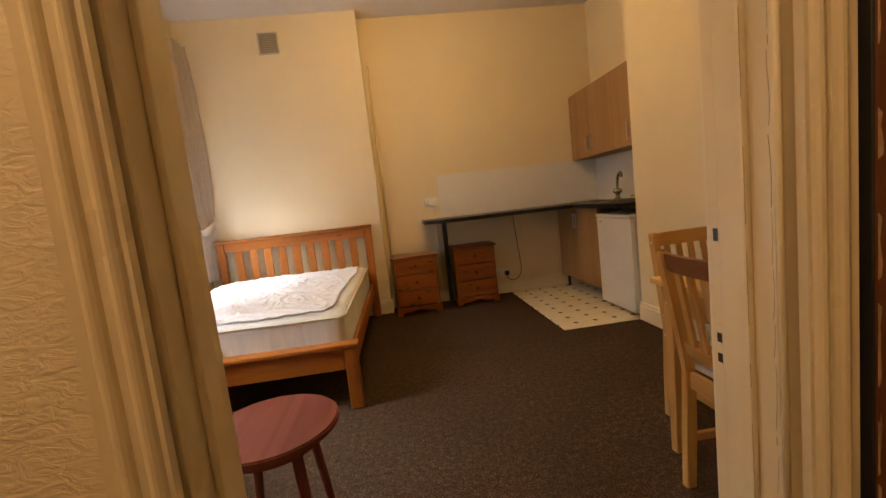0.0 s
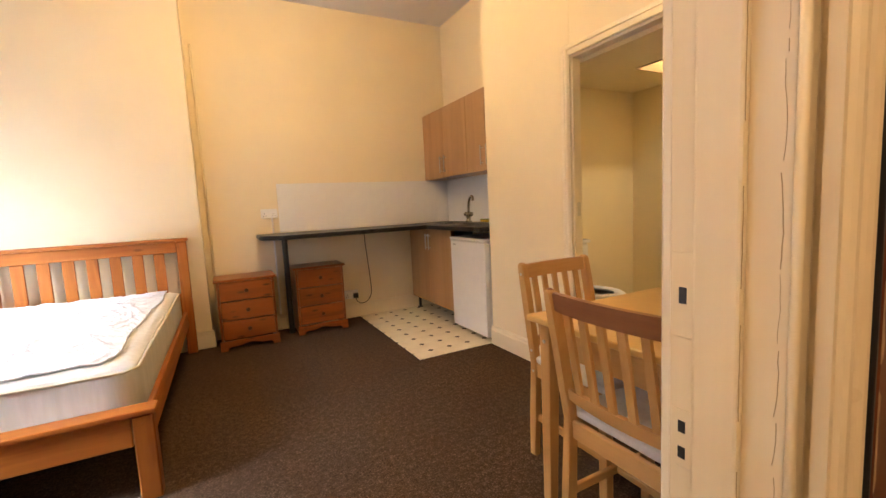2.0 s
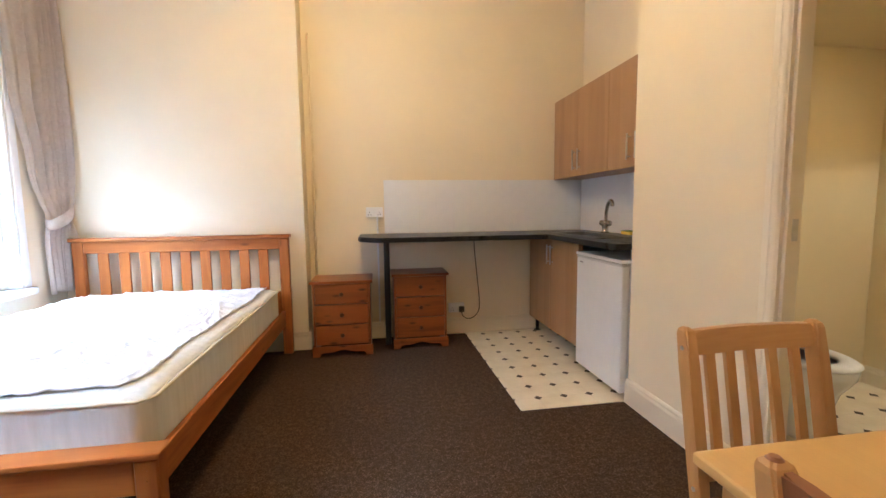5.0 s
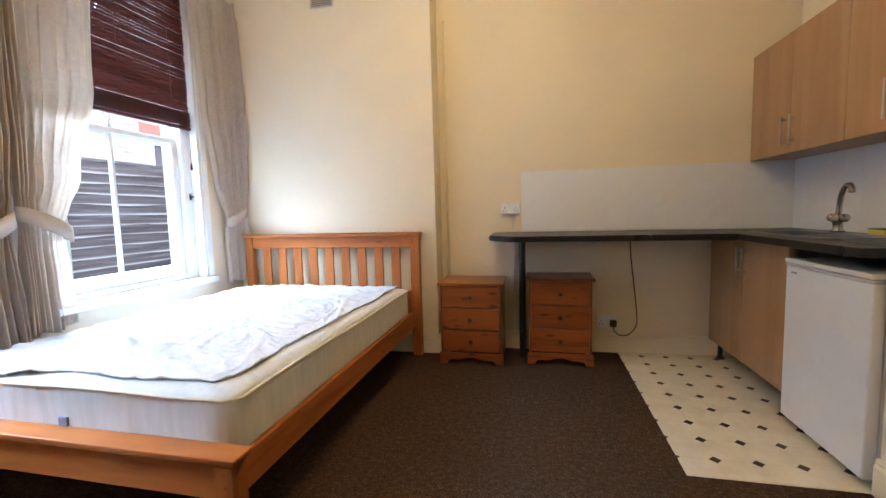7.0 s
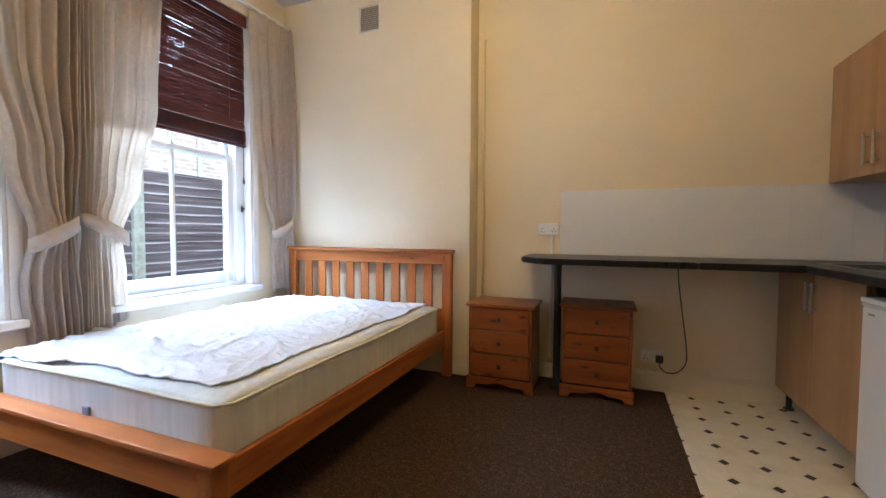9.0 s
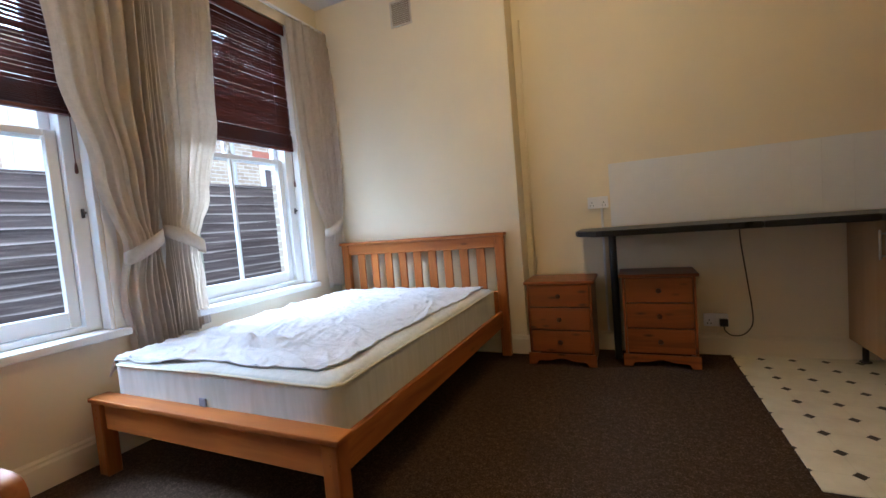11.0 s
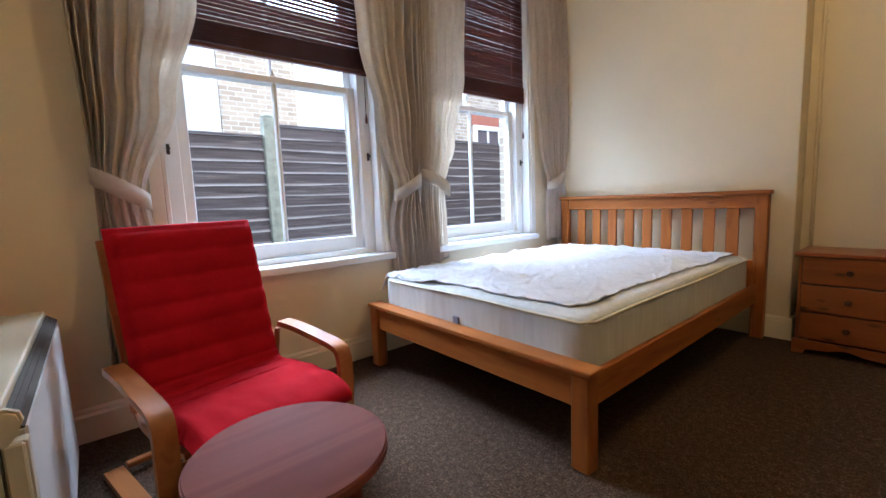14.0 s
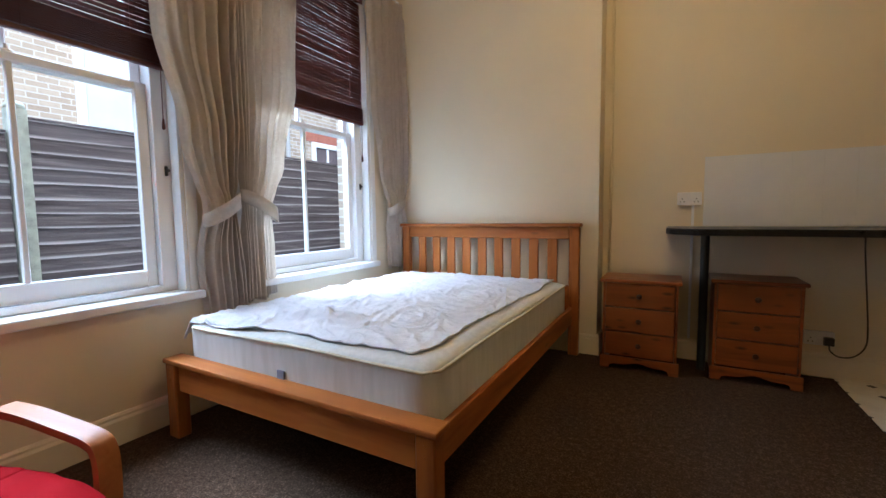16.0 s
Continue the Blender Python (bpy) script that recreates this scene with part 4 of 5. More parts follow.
        z1 = z0 + dh - 0.006
        pull = gap if i == 1 else 0.0
        dr = part("drawer", join(bx(-hw + 0.03, -0.004 - pull, z0, hw - 0.03, 0.016 - pull, z1, 0.007, 3), bx(-hw + 0.045, 0.0165 - pull, z0 + 0.01, hw - 0.045, d - 0.03, z1 - 0.03, 0.001)), kx, t)
        part("knob", moved(lathe([(0.008, 0.0), (0.007, 0.008), (0.010, 0.013), (0.016, 0.018), (0.0165, 0.024), (0.012, 0.029), (0.004, 0.031)], 18), Matrix.Translation((0, -0.004 - pull, (z0 + z1) / 2)) @ Matrix.Rotation(radians(90), 4, "X")), knob_mat, dr, smooth=True)
    return t


bedside((0.412, -0.425, 0), 0.475, 0.36, 0.61, "knotty orange pine three-drawer bedside cabinet by the bed", 0.004)
bedside((1.053, -0.345, 0.0), 0.465, 0.32, 0.635, "knotty orange pine three-drawer cabinet under the worktop", 0.0)

# ---- kitchen ----
beech = wood("pale_beech_laminate", (0.44, 0.262, 0.118), (0.36, 0.205, 0.088), "z", 0.42, 0, bands=5, bump=0.02)


def black_worktop():
    n = Nodes("black_flecked_laminate", 0.3, spec=0.25)
    fl = n.noise(260, 2, 0.5)
    n.color(n.ramp(fl, (0.5, (0.011, 0.011, 0.012)), (0.75, (0.05, 0.05, 0.052))))
    n.rough(n.math("ADD", 0.2, n.math("MULTIPLY", n.noise(9, 5), 0.22)))
    return n.mat


worktop_mat = black_worktop()
WZ0, WZ1 = 0.917, 0.955
wt = thing("worktop", (0, 0, 0), "black flecked laminate worktop running round the corner", "worktop")
part("long_slab", prism([(0.555, -0.0085), (0.555, -0.40), (0.575, -0.45), (0.70, -0.585), (0.735, -0.60), (1.585, -0.60), (1.585, -0.0085)], WZ0, WZ1, 0.006), worktop_mat, wt)
part("middle_slab", prism([(1.5865, -0.0085), (1.5865, -0.60), (2.07, -0.60), (2.07, -0.0085)], WZ0, WZ1, 0.006), worktop_mat, wt)
# sink cut-out: the return slab is built round it
SX0, SX1, SY0, SY1 = 2.20, 2.50, -1.10, -0.42
part("return_slab", join(bx(2.0715, -1.568, WZ0, SX0, -0.0085, WZ1, 0.006, 2), bx(SX1, -1.568, WZ0, 2.646, -0.0085, WZ1, 0.003), bx(SX0 + 0.0003, SY1, WZ0, SX1 - 0.0003, -0.0085, WZ1, 0.002), bx(SX0 + 0.0003, -1.568, WZ0, SX1 - 0.0003, SY0, WZ1, 0.002)), worktop_mat, wt)
part("joint_strip", bx(1.578, -0.5915, WZ1, 1.594, -0.01, WZ1 + 0.0015, 0.0005), metal("dull_aluminium_strip", (0.25, 0.25, 0.25), 0.4), wt)
part("leg", cyl((0.782, -0.20, 0), (0.782, -0.20, WZ0 - 0.0005), 0.0255, seg=28), plain("black_leg_paint", (0.016, 0.02, 0.022), 0.3), wt, "black round steel worktop leg", smooth=False)

sink = thing("sink", (0, 0, WZ1), "stainless steel inset sink with drainer", "sink")
steel = metal("brushed_steel", (0.36, 0.36, 0.355), 0.34)
part("rim", join(bx(SX0 - 0.02, SY0 - 0.02, 0.0005, SX0 + 0.02, SY1 + 0.02, 0.005, 0.002), bx(SX1 - 0.04, SY0 - 0.02, 0.0005, SX1 + 0.06, SY1 + 0.02, 0.005, 0.002), bx(SX0 + 0.0202, SY1 - 0.03, 0.0005, SX1 - 0.0402, SY1 + 0.02, 0.005, 0.002), bx(SX0 + 0.0202, SY0 - 0.02, 0.0005, SX1 - 0.0402, SY0 + 0.26, 0.005, 0.002)), steel, sink)
part("bowl", join(bx(SX0 + 0.02, SY0 + 0.26, -0.15, SX0 + 0.022, SY1 - 0.03, 0.0, 0), bx(SX1 - 0.042, SY0 + 0.26, -0.15, SX1 - 0.04, SY1 - 0.03, 0.0, 0), bx(SX0 + 0.022, SY1 - 0.032, -0.15, SX1 - 0.042, SY1 - 0.03, 0.0, 0), bx(SX0 + 0.022, SY0 + 0.26, -0.15, SX1 - 0.042, SY0 + 0.262, 0.0, 0), bx(SX0 + 0.02, SY0 + 0.26, -0.152, SX1 - 0.04, SY1 - 0.03, -0.1502, 0)), steel, sink)
for i in range(5):
    part("drainer_rib", bx(SX0 + 0.06, SY0 + 0.03 + i * 0.042, 0.005, SX1 - 0.08, SY0 + 0.042 + i * 0.042, 0.008, 0.001), steel, sink)

tap = thing("mixer_tap", (2.53, -0.66, WZ1 + 0.0052), "chrome swan-neck mixer tap with two handles", "tap")
tap_chrome = metal("aged_tap_chrome", (0.48, 0.47, 0.45), 0.14)
part("tap_body", lathe([(0.032, 0.0), (0.032, 0.010), (0.024, 0.018), (0.023, 0.05), (0.029, 0.062), (0.027, 0.085), (0.020, 0.098), (0.016, 0.104)], 24), tap_chrome, tap, smooth=True)
part("spout", tube(curve_points([(0, 0, 0.095), (0, -0.008, 0.16), (-0.006, -0.032, 0.215), (-0.014, -0.072, 0.25), (-0.020, -0.112, 0.256), (-0.025, -0.135, 0.238), (-0.026, -0.137, 0.215)]), 0.0145, 14), tap_chrome, tap, smooth=True)
for s in (-1, 1):
    h = part("tap_handle", moved(lathe([(0.012, 0.0), (0.012, 0.018), (0.021, 0.024), (0.023, 0.04), (0.019, 0.048), (0.006, 0.05)], 18), Matrix.Translation((0, s * 0.02, 0.068)) @ Matrix.Rotation(radians(-s * 70), 4, "X")), tap_chrome, tap, smooth=True)
    part("grip", tube([(-0.022, s * 0.052, 0.078), (0.022, s * 0.052, 0.078)], 0.006, 8), tap_chrome, h, smooth=True)
sponge = thing("washing_up_sponge", (2.608, -0.865, WZ1 + 0.0005), "yellow and green washing-up sponge on the worktop", "sponge")
part("foam", bx(-0.035, -0.055, 0, 0.035, 0.055, 0.026, 0.006, 2), plain("yellow_foam", (0.72, 0.52, 0.06), 0.9, 0.12, 120, 0.5), sponge)
part("scourer", bx(-0.035, -0.055, 0.0262, 0.035, 0.055, 0.033, 0.002), plain("green_scourer", (0.07, 0.17, 0.05), 0.95, 0.2, 200, 0.6), sponge)

handle_mat = metal("brushed_bar_handle", (0.55, 0.54, 0.5), 0.3)


def door_front(parent, x, y0, y1, z0, z1, hy, hz0, hz1):
    """A cabinet door facing -x with an upright bar handle."""
    d = part("cabinet_door", bx(x, y0 + 0.0015, z0, x + 0.018, y1 - 0.0015, z1, 0.0015), beech, parent)
    h = part("handle", join(cyl((x - 0.026, hy, hz0), (x - 0.026, hy, hz1), 0.006, seg=12), cyl((x - 0.026, hy, hz0 + 0.02), (x - 0.0003, hy, hz0 + 0.02), 0.0045, seg=10), cyl((x - 0.026, hy, hz1 - 0.02), (x - 0.0003, hy, hz1 - 0.02), 0.0045, seg=10)), handle_mat, d, "brushed metal bar handle")
    return d


base_cab = thing("base_cabinet", (0, 0, 0), "beech-effect two-door base cabinet under the sink", "kitchen cabinet")
part("body", join(bx(2.1595, -0.022, 0.135, 2.60, -0.006, 0.7, 0.001), bx(2.1595, -0.98, 0.135, 2.60, -0.962, 0.7, 0.001), bx(2.1595, -0.9615, 0.135, 2.60, -0.0225, 0.152, 0.001), bx(2.585, -0.9615, 0.1525, 2.60, -0.0225, 0.7, 0.001), bx(2.1595, -0.9615, 0.88, 2.18, -0.0225, 0.914, 0.001), bx(2.1595, -0.022, 0.70, 2.175, -0.006, 0.914, 0.001), bx(2.1595, -0.98, 0.70, 2.175, -0.962, 0.914, 0.001)), beech, base_cab)
door_front(base_cab, 2.14, -0.50, -0.008, 0.14, 0.912, -0.465, 0.70, 0.86)
door_front(base_cab, 2.14, -0.98, -0.50, 0.14, 0.912, -0.535, 0.70, 0.86)
for x, y in ((2.20, -0.06), (2.20, -0.93), (2.55, -0.06), (2.55, -0.93)):
    part("adjustable_foot", join(cyl((x, y, 0), (x, y, 0.012), 0.03, seg=18), cyl((x, y, 0.012), (x, y, 0.1345), 0.016, seg=14)), black_plastic, base_cab)


def wall_unit(y0, y1, label):
    u = thing("wall_cabinet", (0, 0, 0), label, "kitchen cabinet", "beech wall cabinets")
    z0, z1 = 1.431, 2.137
    part("body", join(bx(2.392, y0, z0, 2.654, y0 + 0.016, z1, 0.001), bx(2.392, y1 - 0.016, z0, 2.654, y1, z1, 0.001), bx(2.392, y0 + 0.0162, z0, 2.654, y1 - 0.0162, z0 + 0.016, 0.001), bx(2.392, y0 + 0.0162, z1 - 0.016, 2.654, y1 - 0.0162, z1, 0.001), bx(2.64, y0 + 0.0162, z0 + 0.0162, 2.654, y1 - 0.0162, z1 - 0.0162, 0)), beech, u)
    m = (y0 + y1) / 2
    door_front(u, 2.373, m, y1, z0, z1, m + 0.045, z0 + 0.05, z0 + 0.22)
    door_front(u, 2.373, y0, m, z0, z1, m - 0.045, z0 + 0.05, z0 + 0.22)


wall_unit(-0.935, -0.004, "wide beech-effect wall cabinet with two doors")
wall_unit(-1.57, -0.9365, "narrower beech-effect wall cabinet with two doors")

fr = thing("fridge", (0, 0, 0), "white undercounter fridge below the worktop", "fridge")
fwhite = plain("white_enamel", (0.74, 0.75, 0.77), 0.28, 0.02, 12, 0.02)
part("cabinet", bx(2.17, -1.558, 0.035, 2.62, -1.0, 0.835, 0.006, 2), fwhite, fr)
dr = part("fridge_door", bx(2.120, -1.56, 0.045, 2.1685, -0.998, 0.820, 0.010, 3), fwhite, fr)
part("top_cover", bx(2.112, -1.561, 0.8355, 2.625, -0.997, 0.857, 0.006, 2), fwhite, fr)
part("handle_lip", bx(2.115, -1.556, 0.8205, 2.155, -1.002, 0.833, 0.003), plain("pale_grey_trim", (0.55, 0.56, 0.58), 0.4), fr)
part("badge", bx(2.1188, -1.09, 0.785, 2.1196, -1.045, 0.795, 0.0002), plain("grey_badge", (0.3, 0.3, 0.32), 0.4), dr)
for y in (-1.52, -1.04):
    for x in (2.2, 2.57):
        part("foot", cyl((x, y, 0.0055), (x, y, 0.0345), 0.016, seg=12), black_plastic, fr)

# ---- tiles, sockets, pipes and other fixed small things ----
tile_mat = plain("white_glazed_tile", (0.79, 0.80, 0.82), 0.16, 0.02, 8, 0.02)
grout_mat = plain("pale_grout", (0.74, 0.75, 0.77), 0.9, 0.08, 60, 0.2)
splash = thing("tiled_splashback", (0, 0, 0), "white glazed square wall tiles behind the worktop", "tiles", kind="structure")
part("grout_bed", join(bx(0.774, -0.0045, 0.9565, 2.6505, -0.0003, 1.43, 0), bx(2.6505, -1.572, 0.9565, 2.6547, -0.0048, 1.43, 0)), grout_mat, splash)
TS = 0.157
first_tile = {}


def tile(w, h, m):
    key = (round(w, 3), round(h, 3))
    if key not in first_tile:
        first_tile[key] = part("tile", bx(0.0003, -0.002, 0.0009, w - 0.0003, 0, h - 0.0009, 0.0005), tile_mat, splash)
        first_tile[key].matrix_basis = m
    else:
        shared(first_tile[key], "tile", splash, m)


for r in range(3):
    for c in range(12):
        w = min(TS, 2.647 - (0.774 + c * TS))
        if w > 0.02:
            tile(w, TS, Matrix.Translation((0.774 + c * TS, -0.0046, 0.9575 + r * TS)))
    for c in range(11):
        w = min(TS, 1.565 - c * TS)
        if w > 0.02:
            tile(w, TS, Matrix.Translation((2.6504, -0.006 - c * TS, 0.9575 + r * TS)) @ Matrix.Rotation(radians(-90), 4, "Z"))


def double_socket(at, label, name="power_socket", switches=2):
    s = thing(name, at, label, "socket")
    part("back_box", bx(-0.073, -0.028, -0.043, 0.073, -0.0005, 0.043, 0.004), white_plastic, s)
    f = part("faceplate", bx(-0.074, -0.034, -0.044, 0.074, -0.0285, 0.044, 0.003, 2), white_plastic, s)
    for k in (-1, 1):
        part("switch", bx(k * 0.012 - 0.006, -0.037, 0.012, k * 0.012 + 0.006, -0.0342, 0.03, 0.001), white_plastic, f)
        for dx, dz in ((0, 0.0), (-0.011, -0.022), (0.011, -0.022)):
            part("pin_hole", bx(k * 0.042 + dx - 0.003, -0.0346, dz - 0.004, k * 0.042 + dx + 0.003, -0.0341, dz + 0.004, 0), black_plastic, f)
    return s


double_socket((0.688, 0, 1.148), "white double power socket on the cream wall")
double_socket((1.42, 0, 0.252), "white double power socket above the skirting")
plug = thing("plug", (1.462, -0.0345, 0.242), "black three-pin plug with its flex", "plug")
part("plug_body", bx(-0.024, -0.038, -0.026, 0.024, -0.0003, 0.024, 0.006, 2), black_plastic, plug)
part("flex", tube(curve_points([(0, -0.03, -0.026), (0.005, -0.035, -0.055), (0.045, -0.04, -0.085), (0.11, -0.05, -0.07), (0.155, -0.06, 0.0), (0.15, -0.09, 0.12), (0.11, -0.17, 0.35), (0.075, -0.235, 0.56), (0.066, -0.25, 0.672)]), 0.0042, 8), plain("brown_flex", (0.07, 0.05, 0.038), 0.5), plug, smooth=True)

tr = thing("cable_trunking", (0.712, 0, 0), "white plastic cable trunking below the socket", "trunking", kind="structure")
part("lid", bx(-0.008, -0.014, 0.152, 0.008, -0.0005, 1.103, 0.002), white_plastic, tr)

pp = thing("heating_pipes", (0, 0, 0), "cream painted pipes rising beside the chimney breast", "pipe", kind="structure")
part("pipe", tube([(0.172, -0.016, 0.02), (0.172, -0.016, 2.62), (0.172, 0.01, 2.65)], 0.0105, 12), wall_paint, pp, smooth=True)
for z in (0.5, 1.25, 2.0):
    part("pipe_clip", bx(0.156, -0.012, z, 0.188, -0.0005, z + 0.014, 0.002), gloss_cream, pp)

v = thing("wall_vent", (-0.765, YC, 2.775), "beige louvred vent grille on the chimney breast", "vent")
vm = plain("beige_vent_plastic", (0.62, 0.57, 0.48), 0.5)
part("frame", join(bx(-0.10, -0.012, 0, -0.085, -0.0005, 0.215, 0.002), bx(0.085, -0.012, 0, 0.10, -0.0005, 0.215, 0.002), bx(-0.0845, -0.012, 0, 0.0845, -0.0005, 0.015, 0.002), bx(-0.0845, -0.012, 0.2, 0.0845, -0.0005, 0.215, 0.002)), vm, v)
part("backing", bx(-0.0845, -0.003, 0.0155, 0.0845, -0.0008, 0.1995, 0), plain("vent_shadow", (0.36, 0.32, 0.26), 0.8), v)
lv = None
for i in range(11):
    mm = Matrix.Translation((0, -0.0075, 0.026 + i * 0.0163)) @ Matrix.Rotation(radians(35), 4, "X")
    if lv is None:
        lv = part("louvre", bx(-0.084, -0.005, -0.001, 0.084, 0.005, 0.001, 0), vm, v)
        lv.matrix_basis = mm
    else:
        shared(lv, "louvre", v, mm)

sw = thing("light_switch", (XE, -3.325, 1.343), "white single light switch with visible screws", "light switch")
sp = part("faceplate", bx(-0.011, -0.044, -0.044, -0.0005, 0.044, 0.044, 0.003, 2), plain("greyed_white_plastic", (0.62, 0.62, 0.62), 0.35, 0.03), sw)
part("rocker", bx(-0.0145, -0.008, -0.012, -0.0112, 0.008, 0.012, 0.0015), white_plastic, sp)
for s in (-1, 1):
    part("screw", cyl((-0.0122, s * 0.03, 0), (-0.0109, s * 0.03, 0), 0.0035, seg=10), nickel, sp)

# ---- dining table and chairs ----
bz = [wood("varnished_rubberwood_" + a, (0.58, 0.335, 0.11), (0.45, 0.23, 0.065), a, 0.3, 0.12) for a in "xyz"]
rx, ry, rz = bz
top_mat = wood("varnished_table_top", (0.68, 0.440, 0.145), (0.61, 0.375, 0.118), "y", 0.3, 0, 5, bump=0.03)
tb = thing("dining_table", (1.640, -3.535, 0), "honey varnished square wooden dining table", "dining table")
part("tabletop", bx(-0.378, -0.385, 0.702, 0.378, 0.385, 0.726, 0.008, 3), top_mat, tb)
for s in (-1, 1):
    part("apron", bx(s * 0.335, -0.295, 0.595, s * 0.315, 0.295, 0.7015, 0.003), ry, tb)
    part("apron", bx(-0.29, s * 0.34, 0.595, 0.29, s * 0.32, 0.7015, 0.003), rx, tb)
    for q in (-1, 1):
        lb = bx(s * 0.345, q * 0.35, 0, s * 0.292, q * 0.297, 0.7015, 0.006, 2)
        for vtx in lb.verts:
            k = 1 - 0.28 * (1 - vtx.co.z / 0.7015)
            vtx.co.x, vtx.co.y = s * 0.345 + (vtx.co.x - s * 0.345) * k, q * 0.35 + (vtx.co.y - q * 0.35) * k
        lg = part("leg", lb, rz, tb)
    part("bolt_cover", cyl((-0.3455, s * 0.325, 0.63), (-0.349, s * 0.325, 0.63), 0.007, seg=12), nickel, tb)

pad_mat = plain("off_white_seat_fabric", (0.62, 0.60, 0.56), 0.85, 0.06, 60, 0.3)


worn_rail = wood("worn_reddish_rail", (0.28, 0.120, 0.046), (0.18, 0.065, 0.028), "y", 0.35, 0)


def dining_chair(m_at, turn, label, w=0.41, rail=None):
    """Slat-back dining chair facing +x."""
    t = thing("dining_chair", m_at, label, "dining chair", "chairs round the table", turn=turn)
    hw, D, SZ, TZ = w / 2, 0.40, 0.435, 0.872
    rake = 0.075

    def back_x(z):
        return 0.0 if z < SZ else -rake * ((z - SZ) / (TZ - SZ)) ** 1.1

    for s in (-1, 1):
        zs = [0, 0.2, SZ, 0.55, 0.68, 0.78, TZ - 0.016, TZ - 0.006, TZ]
        bm, rings = bmesh.new(), []
        for z in zs:
            x = back_x(z) + (-0.02 * (1 - z / SZ) if z < SZ else 0)
            k = 0.45 if z == TZ else 0.86 if z == TZ - 0.006 else 1
            c = (x, s * (hw - 0.018))
            rings.append([bm.verts.new((c[0] + dx * 0.019 * k, c[1] + dy * 0.015 * k, z)) for dx, dy in ((-1, -1), (1, -1), (1, 1), (-1, 1))])
        for a, b in zip(rings, rings[1:]):
            for k in range(4):
                bm.faces.new((a[k], a[(k + 1) % 4], b[(k + 1) % 4], b[k]))
        bm.faces.new(rings[0][::-1]), bm.faces.new(rings[-1])
        bmesh.ops.bevel(bm, geom=[e for e in bm.edges if abs(e.verts[0].co.z - e.verts[1].co.z) > 0.005], offset=0.004, segments=2, affect="EDGES")
        post = part("back_leg", bm, rz, t)
        if rail:
            part("worn_end", cyl((back_x(TZ) , s * (hw - 0.018), TZ - 0.001), (back_x(TZ), s * (hw - 0.018), TZ + 0.003), 0.010, 0.006, 14), rail, post, "worn reddish end grain")
        for z in (TZ - 0.05, 0.49, 0.40):
            part("bolt", cyl((back_x(z), s * (hw - 0.0035), z), (back_x(z), s * (hw - 0.001), z), 0.006, seg=10), nickel, post)
        part("front_leg", bx(D - 0.036, s * hw, 0, D, s * (hw - 0.036), SZ - 0.0005, 0.004, 2), rz, t)
        part("side_stretcher", bx(0.012, s * (hw - 0.010), 0.17, D - 0.037, s * (hw - 0.028), 0.2, 0.003), rx, t)
        part("seat_rail", bx(0.02, s * (hw - 0.006), SZ - 0.06, D - 0.037, s * (hw - 0.026), SZ - 0.0005, 0.003), rx, t)
    part("seat_rail", bx(D - 0.028, -hw + 0.037, SZ - 0.06, D - 0.008, hw - 0.037, SZ - 0.0005, 0.003), ry, t)
    part("seat_rail", bx(-0.010, -hw + 0.034, SZ - 0.06, 0.010, hw - 0.034, SZ - 0.0005, 0.003), ry, t)
    part("stretcher", bx(0.2, -hw + 0.029, 0.175, 0.22, hw - 0.029, 0.198, 0.003), ry, t)

    def bowed(z0, z1, depth):
        bm, rings, n = bmesh.new(), [], 14
        for i in range(n + 1):
            u = i / n
            y = -hw + 0.034 + (w - 0.068) * u
            bow = -0.016 * math.sin(math.pi * u)
            rings.append([bm.verts.new((back_x(z) + bow + dx, y, z)) for dx, z in ((-depth, z0), (depth, z0), (depth, z1), (-depth, z1))])
        for a, b in zip(rings, rings[1:]):
            for k in range(4):
                bm.faces.new((a[k], a[(k + 1) % 4], b[(k + 1) % 4], b[k]))
        bm.faces.new(rings[0][::-1]), bm.faces.new(rings[-1])
        bmesh.ops.bevel(bm, geom=[e for e in bm.edges if abs(e.verts[0].co.y - e.verts[1].co.y) > 0.005], offset=0.004, segments=2, affect="EDGES")
        return bm

    part("top_rail", bowed(TZ - 0.068, TZ - 0.008, 0.010), rail or ry, t)
    part("lower_rail", bowed(0.505, 0.545, 0.009), ry, t)
    n = 5
    for i in range(n):
        u = (i + 0.75) / (n + 0.5)
        y = -hw + 0.034 + (w - 0.068) * u
        bow = -0.016 * math.sin(math.pi * u)
        bm = bmesh.new()
        rings = [[bm.verts.new((back_x(z) + bow + dx, y + dy, z)) for dx, dy in ((-0.006, -0.0125), (0.006, -0.0125), (0.006, 0.0125), (-0.006, 0.0125))] for z in (0.5455, 0.62, 0.70, TZ - 0.0685)]
        for a, b in zip(rings, rings[1:]):
            for k in range(4):
                bm.faces.new((a[k], a[(k + 1) % 4], b[(k + 1) % 4], b[k]))
        bm.faces.new(rings[0][::-1]), bm.faces.new(rings[-1])
        part("slat", bm, rz, t)
    part("seat", soft_block(0.012, D + 0.01, -hw + 0.004, hw - 0.004, SZ, SZ + 0.035, 0.014, 0.008), pad_mat, t, "off-white padded seat", smooth=True)
    return t


dining_chair((1.24, -3.59, 0), 0, "varnished slat-back dining chair with a worn reddish top rail", 0.43, worn_rail)
dining_chair((1.645, -2.96, 0), -90, "varnished slat-back dining chair at the table end", 0.41)

# ---- armchair ----


def red_cloth():
    n = Nodes("red_cotton_cover", 0.9, spec=0.08)
    wv = n.noise(320, 2, 0.5)
    c = n.ramp(n.noise(5, 5, 0.6), (0.3, (0.34, 0.004, 0.008)), (0.7, (0.46, 0.006, 0.013)))
